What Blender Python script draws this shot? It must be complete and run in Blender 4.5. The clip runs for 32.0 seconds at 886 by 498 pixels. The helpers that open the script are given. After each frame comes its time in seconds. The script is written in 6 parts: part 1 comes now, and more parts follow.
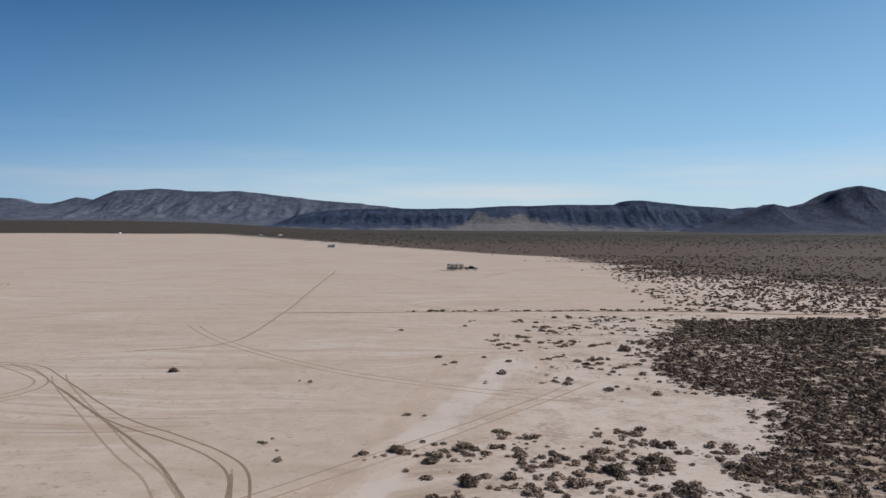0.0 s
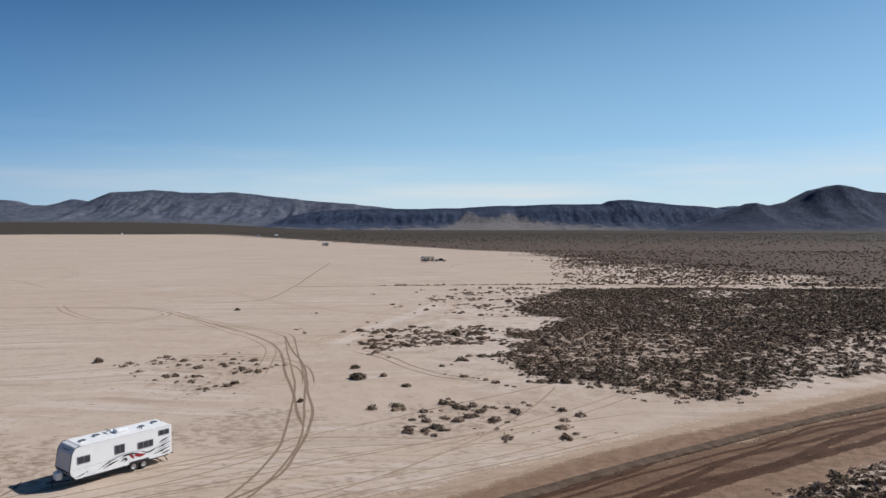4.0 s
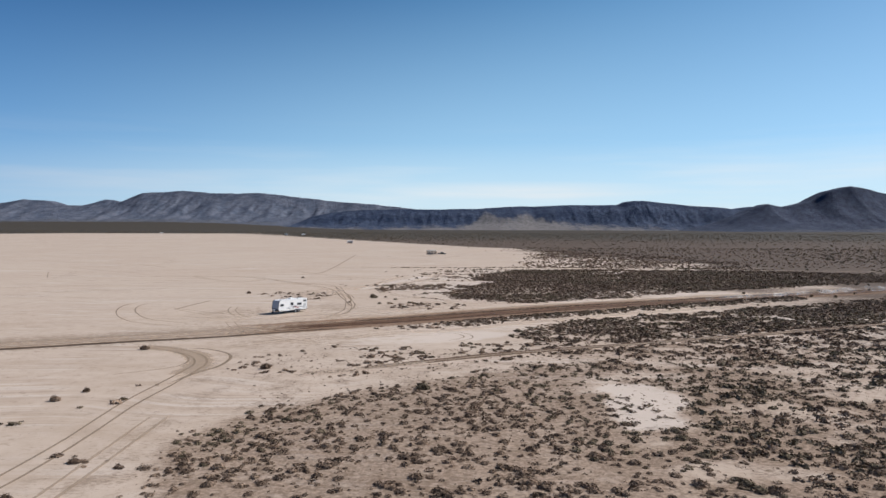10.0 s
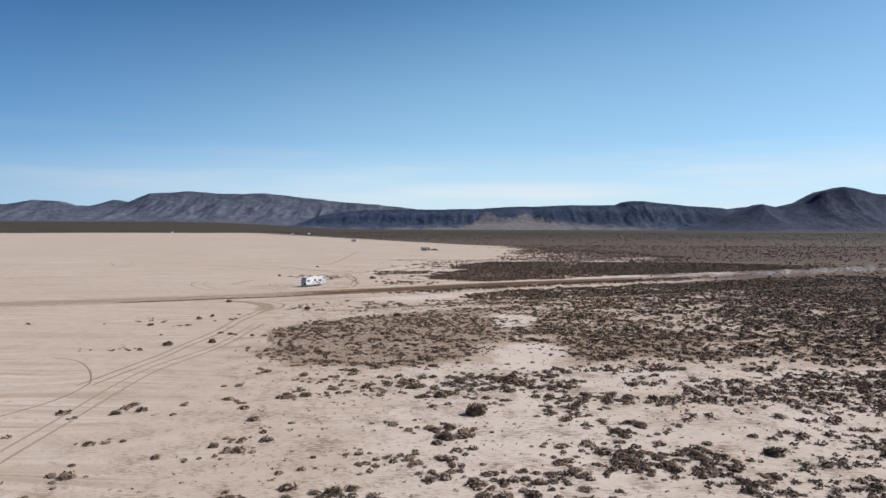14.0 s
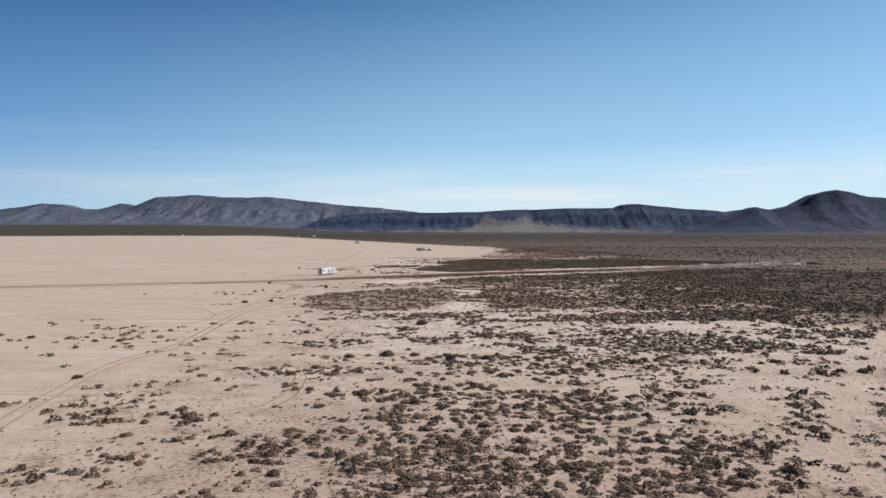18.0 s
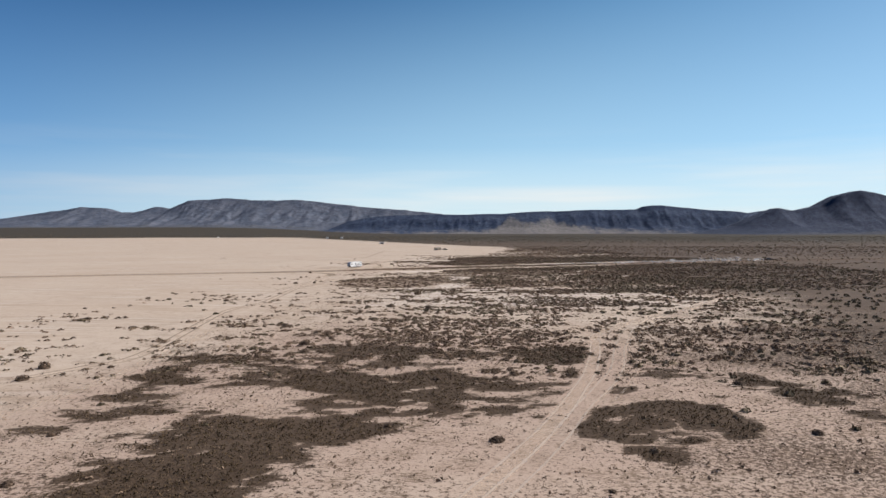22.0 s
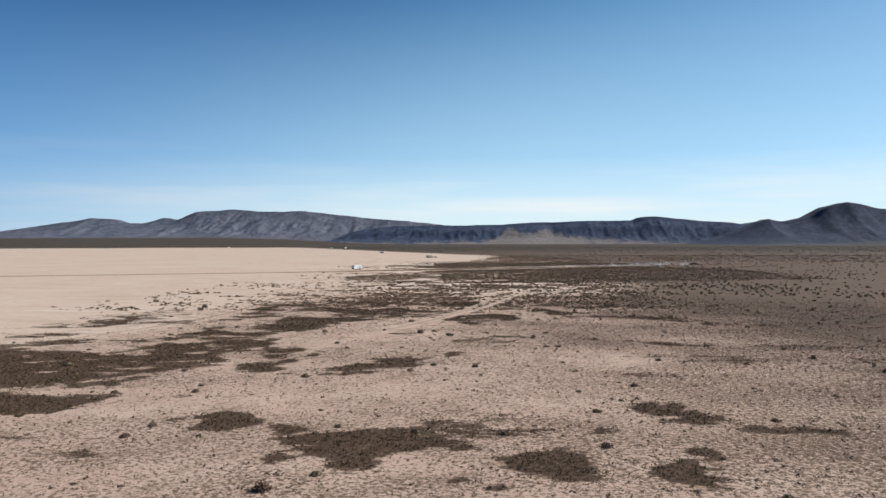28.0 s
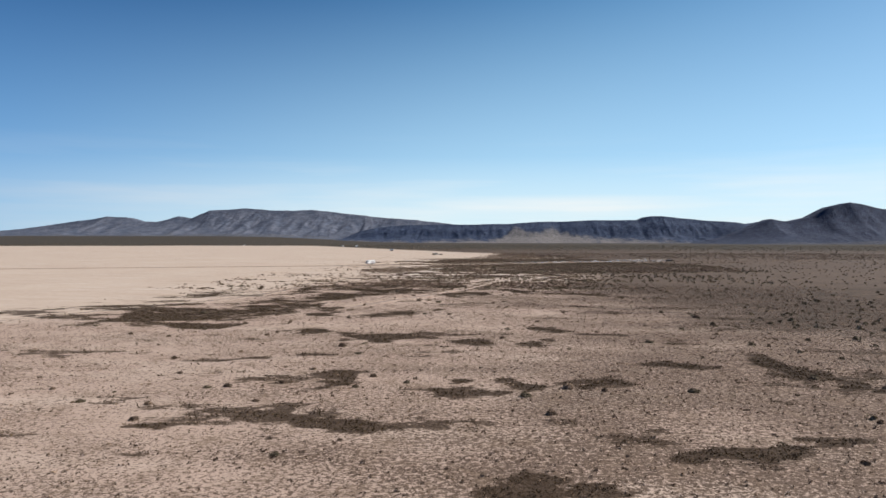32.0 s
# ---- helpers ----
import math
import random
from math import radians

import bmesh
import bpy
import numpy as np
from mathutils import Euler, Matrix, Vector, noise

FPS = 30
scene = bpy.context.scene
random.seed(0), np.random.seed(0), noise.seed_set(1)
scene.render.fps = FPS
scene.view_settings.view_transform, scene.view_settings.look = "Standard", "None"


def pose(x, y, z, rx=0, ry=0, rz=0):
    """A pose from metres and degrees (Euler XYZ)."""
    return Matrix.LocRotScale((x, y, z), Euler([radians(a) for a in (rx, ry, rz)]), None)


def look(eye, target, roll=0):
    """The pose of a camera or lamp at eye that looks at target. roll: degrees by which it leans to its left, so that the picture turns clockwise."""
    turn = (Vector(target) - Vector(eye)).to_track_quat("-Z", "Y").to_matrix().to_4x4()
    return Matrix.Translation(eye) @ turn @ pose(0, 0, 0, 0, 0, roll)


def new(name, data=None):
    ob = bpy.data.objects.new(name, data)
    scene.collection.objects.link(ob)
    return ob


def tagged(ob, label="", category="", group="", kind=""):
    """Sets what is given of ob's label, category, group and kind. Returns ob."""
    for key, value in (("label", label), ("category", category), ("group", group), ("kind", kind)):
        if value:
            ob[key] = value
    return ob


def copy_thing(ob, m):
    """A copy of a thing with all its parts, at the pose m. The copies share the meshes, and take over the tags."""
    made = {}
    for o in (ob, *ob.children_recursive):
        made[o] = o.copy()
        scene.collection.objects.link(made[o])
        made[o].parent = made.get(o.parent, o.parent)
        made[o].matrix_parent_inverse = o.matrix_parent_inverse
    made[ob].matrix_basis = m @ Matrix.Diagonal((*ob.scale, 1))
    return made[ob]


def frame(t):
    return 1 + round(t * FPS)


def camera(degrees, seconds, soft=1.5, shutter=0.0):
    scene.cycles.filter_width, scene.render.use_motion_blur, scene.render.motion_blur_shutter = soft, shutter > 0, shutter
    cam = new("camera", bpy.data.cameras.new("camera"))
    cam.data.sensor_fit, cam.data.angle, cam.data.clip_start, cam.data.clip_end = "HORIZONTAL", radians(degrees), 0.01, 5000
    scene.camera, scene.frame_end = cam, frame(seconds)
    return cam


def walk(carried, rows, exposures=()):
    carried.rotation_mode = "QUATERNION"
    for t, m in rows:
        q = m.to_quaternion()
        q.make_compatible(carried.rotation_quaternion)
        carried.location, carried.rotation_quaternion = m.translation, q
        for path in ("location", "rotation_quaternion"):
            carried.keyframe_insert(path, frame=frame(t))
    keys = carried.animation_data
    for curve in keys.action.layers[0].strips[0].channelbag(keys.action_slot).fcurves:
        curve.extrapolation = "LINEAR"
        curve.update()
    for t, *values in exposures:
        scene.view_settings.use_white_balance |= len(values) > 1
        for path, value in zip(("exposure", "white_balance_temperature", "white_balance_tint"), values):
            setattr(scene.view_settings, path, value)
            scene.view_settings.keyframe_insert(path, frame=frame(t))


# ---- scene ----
# The camera: a drone that flies backwards at about twenty metres over a dry lake.
cam = camera(66.0, 32.0)
PATH = [
    (0.0, pose(0.00, -0.00, 20.00, 88.10, -0.31, 0.00)),
    (0.5, pose(0.89, -8.88, 19.96, 88.09, -0.24, -0.02)),
    (1.0, pose(2.17, -17.87, 19.91, 88.08, -0.12, -0.28)),
    (1.5, pose(3.57, -26.92, 19.87, 88.01, -0.03, -1.51)),
    (2.0, pose(5.40, -36.13, 19.84, 87.98, -0.02, -1.45)),
    (2.5, pose(7.03, -45.13, 19.82, 87.95, -0.04, -1.42)),
    (4.5, pose(11.52, -77.09, 20.03, 88.10, -0.01, -0.32)),
    (5.0, pose(12.56, -85.34, 19.99, 88.03, 0.00, -0.24)),
    (5.5, pose(13.49, -93.83, 20.03, 88.04, 0.00, -0.19)),
    (6.0, pose(14.64, -102.59, 20.09, 88.02, 0.01, -0.14)),
    (6.5, pose(15.84, -111.29, 20.19, 88.03, -0.05, -0.08)),
    (7.0, pose(17.05, -120.25, 20.30, 88.08, -0.07, -0.00)),
    (7.5, pose(18.25, -130.35, 20.46, 88.13, -0.00, 0.09)),
    (8.0, pose(19.53, -139.59, 20.56, 88.22, 0.08, 0.10)),
    (8.5, pose(20.88, -147.95, 20.56, 88.18, 0.17, 0.17)),
    (9.0, pose(22.01, -156.75, 20.56, 88.16, 0.10, 0.24)),
    (9.5, pose(22.95, -165.33, 20.57, 88.11, -0.02, 0.23)),
    (10.0, pose(24.03, -173.92, 20.55, 88.07, -0.16, 1.22)),
    (10.5, pose(25.32, -182.55, 20.51, 88.02, -0.22, 1.36)),
    (11.0, pose(26.26, -191.17, 20.47, 88.02, -0.23, 1.28)),
    (11.5, pose(27.50, -199.94, 20.46, 88.02, -0.19, 1.35)),
    (12.0, pose(28.96, -208.29, 20.44, 88.03, -0.12, 1.40)),
    (12.5, pose(30.29, -217.50, 20.39, 88.01, -0.11, 1.40)),
    (13.0, pose(31.59, -225.90, 20.38, 88.11, -0.07, 1.46)),
    (13.5, pose(32.86, -234.56, 20.45, 88.06, -0.13, 1.49)),
    (14.0, pose(33.99, -242.67, 20.50, 88.05, -0.15, 1.46)),
    (14.5, pose(35.32, -251.94, 20.57, 87.99, -0.24, 1.54)),
    (15.0, pose(36.65, -260.35, 20.63, 88.04, -0.27, 1.60)),
    (15.5, pose(37.91, -269.19, 20.65, 88.02, -0.30, 1.53)),
    (17.5, pose(43.26, -306.20, 20.70, 88.22, -0.07, 1.59)),
    (18.0, pose(44.69, -315.42, 20.70, 88.28, -0.08, 1.68)),
    (18.5, pose(46.23, -324.56, 20.70, 88.33, -0.14, 2.52)),
    (19.0, pose(47.86, -333.54, 20.70, 88.48, -0.27, 6.97)),
    (19.5, pose(49.60, -342.21, 20.69, 88.44, -0.27, 8.05)),
    (20.0, pose(51.32, -351.81, 20.67, 88.38, -0.02, 5.06)),
    (20.5, pose(53.36, -360.59, 20.65, 88.35, 0.06, 4.40)),
    (21.0, pose(55.14, -369.05, 20.64, 88.32, 0.06, 4.29)),
    (21.5, pose(56.97, -377.95, 20.67, 88.34, 0.03, 4.08)),
    (22.0, pose(58.86, -386.91, 20.64, 88.42, 0.07, 3.90)),
    (22.5, pose(60.57, -396.02, 20.61, 88.45, 0.06, 3.90)),
    (23.0, pose(62.40, -405.02, 20.58, 88.47, 0.02, 3.97)),
    (23.5, pose(64.25, -414.02, 20.56, 88.45, -0.00, 4.03)),
    (24.0, pose(65.82, -423.22, 20.53, 88.51, -0.03, 3.99)),
    (24.5, pose(67.68, -432.19, 20.53, 88.52, -0.03, 4.10)),
    (25.0, pose(69.40, -441.01, 20.51, 89.38, -0.04, 4.11)),
    (25.5, pose(71.07, -449.96, 20.47, 89.41, -0.03, 4.09)),
    (27.5, pose(78.64, -483.70, 20.40, 89.46, 0.23, 4.17)),
    (28.0, pose(80.17, -492.25, 20.43, 89.30, 0.08, 4.15)),
    (28.5, pose(81.94, -501.31, 20.43, 89.33, 0.02, 4.23)),
    (29.0, pose(83.57, -510.15, 20.44, 89.32, 0.02, 4.24)),
    (29.5, pose(85.04, -518.98, 20.43, 89.28, 0.02, 4.21)),
    (30.0, pose(86.54, -527.95, 20.41, 89.23, -0.04, 4.27)),
    (30.5, pose(87.74, -537.06, 20.38, 89.19, -0.09, 4.32)),
    (31.0, pose(88.83, -546.34, 20.35, 89.26, -0.15, 6.55)),
    (31.5, pose(89.93, -555.44, 20.30, 89.21, -0.11, 5.37)),
    (32.0, pose(91.25, -564.23, 20.25, 89.20, -0.07, 4.92)),
]
walk(cam, PATH, [(0, -0.06, 6100, 10), (6, 0.16, 6250, 10), (13, 0.25, 6150, 10), (20, 0.28, 6450, 10), (24, 0.35, 6500, 10), (32, 0.40, 6500, 10)])

# ---- sky and sun ----
SUN = Vector((0.725, 0.255, 0.642)).normalized()
world = bpy.data.worlds.new("desert_sky")
scene.world = world
world.use_nodes = True
wn, wl = world.node_tree.nodes, world.node_tree.links
wn.clear()
sky = wn.new("ShaderNodeTexSky")
sky.sky_type = 'NISHITA'
sky.sun_disc = False
sky.sun_elevation = math.asin(SUN.z)
sky.sun_rotation = math.atan2(SUN.x, SUN.y)
sky.altitude = 900
sky.air_density, sky.dust_density, sky.ozone_density = 0.42, 0.6, 1.0
# thin cirrus low over the horizon
coord = wn.new("ShaderNodeTexCoord")
stretch = wn.new("ShaderNodeMapping")
stretch.inputs["Scale"].default_value = (1.6, 1.6, 22.0)
stretch.inputs["Rotation"].default_value = (0.02, -0.05, 0.0)
cirrus = wn.new("ShaderNodeTexNoise")
cirrus.inputs["Scale"].default_value = 1.7
cirrus.inputs["Detail"].default_value = 4.0
cirrus.inputs["Roughness"].default_value = 0.5
thin = wn.new("ShaderNodeMapRange")
thin.inputs["From Min"].default_value, thin.inputs["From Max"].default_value = 0.44, 0.72
split = wn.new("ShaderNodeSeparateXYZ")
low = wn.new("ShaderNodeMapRange")
low.inputs["From Min"].default_value, low.inputs["From Max"].default_value = 0.15, 0.05
product = wn.new("ShaderNodeMath")
product.operation = 'MULTIPLY'
weak = wn.new("ShaderNodeMath")
weak.operation = 'MULTIPLY'
weak.inputs[1].default_value = 0.55
clouds = wn.new("ShaderNodeMixRGB")
clouds.inputs["Color2"].default_value = (4.7, 5.0, 5.2, 1)
back = wn.new("ShaderNodeBackground")
back.inputs["Strength"].default_value = 0.127
wout = wn.new("ShaderNodeOutputWorld")
wl.new(coord.outputs["Generated"], stretch.inputs["Vector"])
wl.new(stretch.outputs["Vector"], cirrus.inputs["Vector"])
wl.new(cirrus.outputs["Fac"], thin.inputs["Value"])
wl.new(coord.outputs["Generated"], split.inputs["Vector"])
wl.new(split.outputs["Z"], low.inputs["Value"])
wl.new(thin.outputs["Result"], product.inputs[0])
wl.new(low.outputs["Result"], product.inputs[1])
wl.new(product.outputs["Value"], weak.inputs[0])
haze = wn.new("ShaderNodeMapRange")
haze.inputs["From Min"].default_value, haze.inputs["From Max"].default_value = 0.37, 0.0
haze.inputs["To Max"].default_value = 0.8
wl.new(split.outputs["Z"], haze.inputs["Value"])
veil = wn.new("ShaderNodeMixRGB")
veil.inputs["Color2"].default_value = (2.85, 4.2, 5.1, 1)
wl.new(haze.outputs["Result"], veil.inputs["Fac"])
pale_rim = wn.new("ShaderNodeMapRange")
pale_rim.inputs["From Min"].default_value, pale_rim.inputs["From Max"].default_value = 0.12, 0.01
pale_rim.inputs["To Max"].default_value = 0.7
rim = wn.new("ShaderNodeMixRGB")
rim.inputs["Color2"].default_value = (4.1, 4.9, 5.25, 1)
wl.new(split.outputs["Z"], pale_rim.inputs["Value"])
wl.new(pale_rim.outputs["Result"], rim.inputs["Fac"])
wl.new(veil.outputs["Color"], rim.inputs["Color1"])
wl.new(rim.outputs["Color"], clouds.inputs["Color1"])
whole = weak
for cx, cz, rx, rz, much in ((0.12, 0.052, 0.24, 0.014, 0.9), (-0.44, 0.072, 0.42, 0.034, 0.08), (-0.30, 0.05, 0.32, 0.014, 0.06)):
    place = wn.new("ShaderNodeMapping")
    place.inputs["Scale"].default_value = (1 / rx, 0, 1 / rz)
    place.inputs["Location"].default_value = (-cx / rx, 0, -cz / rz)
    place.inputs["Rotation"].default_value = (0, 0.04, 0)
    wisp = wn.new("ShaderNodeTexGradient")
    wisp.gradient_type = 'SPHERICAL'
    ragged = wn.new("ShaderNodeMath")
    ragged.operation = 'MULTIPLY'
    amount = wn.new("ShaderNodeMath")
    amount.operation = 'MULTIPLY_ADD'
    amount.inputs[1].default_value = much * 1.9
    amount.use_clamp = True
    wl.new(coord.outputs["Generated"], place.inputs["Vector"])
    wl.new(place.outputs["Vector"], wisp.inputs["Vector"])
    wl.new(wisp.outputs["Fac"], ragged.inputs[0])
    wl.new(cirrus.outputs["Fac"], ragged.inputs[1])
    wl.new(ragged.outputs["Value"], amount.inputs[0])
    wl.new(whole.outputs["Value"], amount.inputs[2])
    whole = amount
wl.new(whole.outputs["Value"], clouds.inputs["Fac"])
vivid = wn.new("ShaderNodeHueSaturation")
vivid.inputs["Saturation"].default_value = 1.27
vivid.inputs["Hue"].default_value = 0.485
wl.new(sky.outputs["Color"], vivid.inputs["Color"])
wl.new(vivid.outputs["Color"], veil.inputs["Color1"])
# deeper blue away from the sun
away = wn.new("ShaderNodeVectorMath")
away.operation = 'DOT_PRODUCT'
away.inputs[1].default_value = (0.60, 0.25, -0.70)
deep = wn.new("ShaderNodeMapRange")
deep.interpolation_type = 'SMOOTHSTEP'
deep.inputs["From Min"].default_value, deep.inputs["From Max"].default_value = -0.45, 0.22
depth_tint = wn.new("ShaderNodeMixRGB")
depth_tint.inputs["Color1"].default_value, depth_tint.inputs["Color2"].default_value = (0.42, 0.59, 0.80, 1), (1.16, 1.12, 1.07, 1)
shade_sky = wn.new("ShaderNodeVectorMath")
shade_sky.operation = 'MULTIPLY'
wl.new(coord.outputs["Generated"], away.inputs[0])
wl.new(away.outputs["Value"], deep.inputs["Value"])
wl.new(deep.outputs["Result"], depth_tint.inputs["Fac"])
wl.new(clouds.outputs["Color"], shade_sky.inputs[0])
wl.new(depth_tint.outputs["Color"], shade_sky.inputs[1])
wl.new(shade_sky.outputs["Vector"], back.inputs["Color"])
wl.new(back.outputs["Background"], wout.inputs["Surface"])

sun = new("sun", bpy.data.lights.new("sun", 'SUN'))
sun.data.energy = 5.0
sun.data.angle = radians(0.53)
sun.data.color = (1.0, 0.955, 0.90)
sun.matrix_world = look(SUN * 100, (0, 0, 0))


# ---- materials ----
def material(name, colour, rough=0.8, metal=0.0, vary=0.12, scale=3.0, bump=0.0, fine=12.0, each=False, spec=0.4):
    """A node material: two scales of noise shift the colour, and raise a fine relief."""
    m = bpy.data.materials.new(name)
    m.use_nodes = True
    n, l = m.node_tree.nodes, m.node_tree.links
    b = n["Principled BSDF"]
    b.inputs["Roughness"].default_value = rough
    b.inputs["Metallic"].default_value = metal
    b.inputs["Specular IOR Level"].default_value = spec
    geo = n.new("ShaderNodeNewGeometry")
    big, small = n.new("ShaderNodeTexNoise"), n.new("ShaderNodeTexNoise")
    big.inputs["Scale"].default_value, small.inputs["Scale"].default_value = scale, scale * fine
    big.inputs["Detail"].default_value = small.inputs["Detail"].default_value = 3
    l.new(geo.outputs["Position"], big.inputs["Vector"])
    l.new(geo.outputs["Position"], small.inputs["Vector"])
    add = n.new("ShaderNodeMath")
    add.operation = 'ADD'
    l.new(big.outputs["Fac"], add.inputs[0])
    l.new(small.outputs["Fac"], add.inputs[1])
    last = add
    if each:
        one = n.new("ShaderNodeObjectInfo") if each == "object" else geo
        more = n.new("ShaderNodeMath")
        more.operation = 'MULTIPLY_ADD'
        more.inputs[1].default_value = 0.9
        l.new(one.outputs["Random" if each == "object" else "Random Per Island"], more.inputs[0])
        l.new(add.outputs[0], more.inputs[2])
        last = more
    ramp = n.new("ShaderNodeMapRange")
    ramp.inputs["From Min"].default_value, ramp.inputs["From Max"].default_value = 0.6, 1.4 + (0.9 if each else 0)
    ramp.inputs["To Min"].default_value, ramp.inputs["To Max"].default_value = 1 - vary, 1 + vary
    l.new(last.outputs[0], ramp.inputs["Value"])
    mul = n.new("ShaderNodeVectorMath")
    mul.operation = 'SCALE'
    mul.inputs[0].default_value = colour
    l.new(ramp.outputs["Result"], mul.inputs["Scale"])
    l.new(mul.outputs["Vector"], b.inputs["Base Color"])
    if bump:
        bm_ = n.new("ShaderNodeBump")
        bm_.inputs["Strength"].default_value = bump
        bm_.inputs["Distance"].default_value = 0.02
        l.new(small.outputs["Fac"], bm_.inputs["Height"])
        l.new(bm_.outputs["Normal"], b.inputs["Normal"])
    return m


class Nodes:
    """Short hand for long node trees."""

    def __init__(self, name):
        self.m = bpy.data.materials.new(name)
        self.m.use_nodes = True
        self.n, self.l = self.m.node_tree.nodes, self.m.node_tree.links
        self.b = self.n["Principled BSDF"]
        self.p = self.n.new("ShaderNodeNewGeometry").outputs["Position"]

    def noise(self, scale, detail=4, rough=0.55, stretch=None, dims=None):
        t = self.n.new("ShaderNodeTexNoise")
        t.inputs["Scale"].default_value = scale
        t.inputs["Detail"].default_value = detail
        t.inputs["Roughness"].default_value = rough
        v = self.p
        if stretch:
            s = self.n.new("ShaderNodeMapping")
            s.inputs["Scale"].default_value = stretch[:3]
            if len(stretch) > 3:
                s.inputs["Rotation"].default_value = (0, 0, stretch[3])
            self.l.new(v, s.inputs["Vector"])
            v = s.outputs["Vector"]
        self.l.new(v, t.inputs["Vector"])
        return t.outputs["Fac"]

    def streaks(self, turn, scale, a, b):
        """Long thin lines, slightly bent, that break off here and there."""
        bend, add = self.n.new("ShaderNodeTexNoise"), self.n.new("ShaderNodeVectorMath")
        bend.inputs["Scale"].default_value = 0.018
        add.operation = 'MULTIPLY_ADD'
        add.inputs[1].default_value = (34, 34, 0)
        self.l.new(self.p, bend.inputs["Vector"])
        self.l.new(bend.outputs["Color"], add.inputs[0])
        self.l.new(self.p, add.inputs[2])
        straight, self.p = self.p, add.outputs["Vector"]
        line = self.noise(scale, 2, 0.5, (0.02, 1.0, 1.0, turn))
        self.p = straight
        return self.math('MULTIPLY', self.ramp(line, a, b), self.ramp(self.noise(0.035, 3, 0.6), 0.45, 0.62))

    def attr(self, name):
        a = self.n.new("ShaderNodeAttribute")
        a.attribute_name = name
        return a.outputs["Fac"]

    def math(self, op, a, b=0.0, c=0.0):
        x = self.n.new("ShaderNodeMath")
        x.operation = op
        for i, v in enumerate((a, b, c)):
            if hasattr(v, "links"):
                self.l.new(v, x.inputs[i])
            else:
                x.inputs[i].default_value = v
        return x.outputs[0]

    def ramp(self, v, a, b, lo=0.0, hi=1.0):
        x = self.n.new("ShaderNodeMapRange")
        x.interpolation_type = 'SMOOTHSTEP'
        for k, w in (("From Min", a), ("From Max", b), ("To Min", lo), ("To Max", hi)):
            x.inputs[k].default_value = w
        self.l.new(v, x.inputs["Value"])
        return x.outputs["Result"]

    def mix(self, f, a, b):
        x = self.n.new("ShaderNodeMixRGB")
        for key, v in (("Fac", f), ("Color1", a), ("Color2", b)):
            if hasattr(v, "links"):
                self.l.new(v, x.inputs[key])
            else:
                x.inputs[key].default_value = v if isinstance(v, float) else (*v, 1)
        return x.outputs["Color"]

    def scaled(self, c, f):
        x = self.n.new("ShaderNodeVectorMath")
        x.operation = 'SCALE'
        self.l.new(c, x.inputs[0])
        self.l.new(f, x.inputs["Scale"])
        return x.outputs["Vector"]

    def done(self, colour, rough=0.9, height=None, strength=0.5, distance=0.05, alpha=None, spec=0.2):
        self.l.new(colour, self.b.inputs["Base Color"])
        self.b.inputs["Roughness"].default_value = rough
        self.b.inputs["Specular IOR Level"].default_value = spec
        if height is not None:
            u = self.n.new("ShaderNodeBump")
            u.inputs["Strength"].default_value, u.inputs["Distance"].default_value = strength, distance
            self.l.new(height, u.inputs["Height"])
            self.l.new(u.outputs["Normal"], self.b.inputs["Normal"])
        if alpha is not None:
            self.l.new(alpha, self.b.inputs["Alpha"])
        return self.m


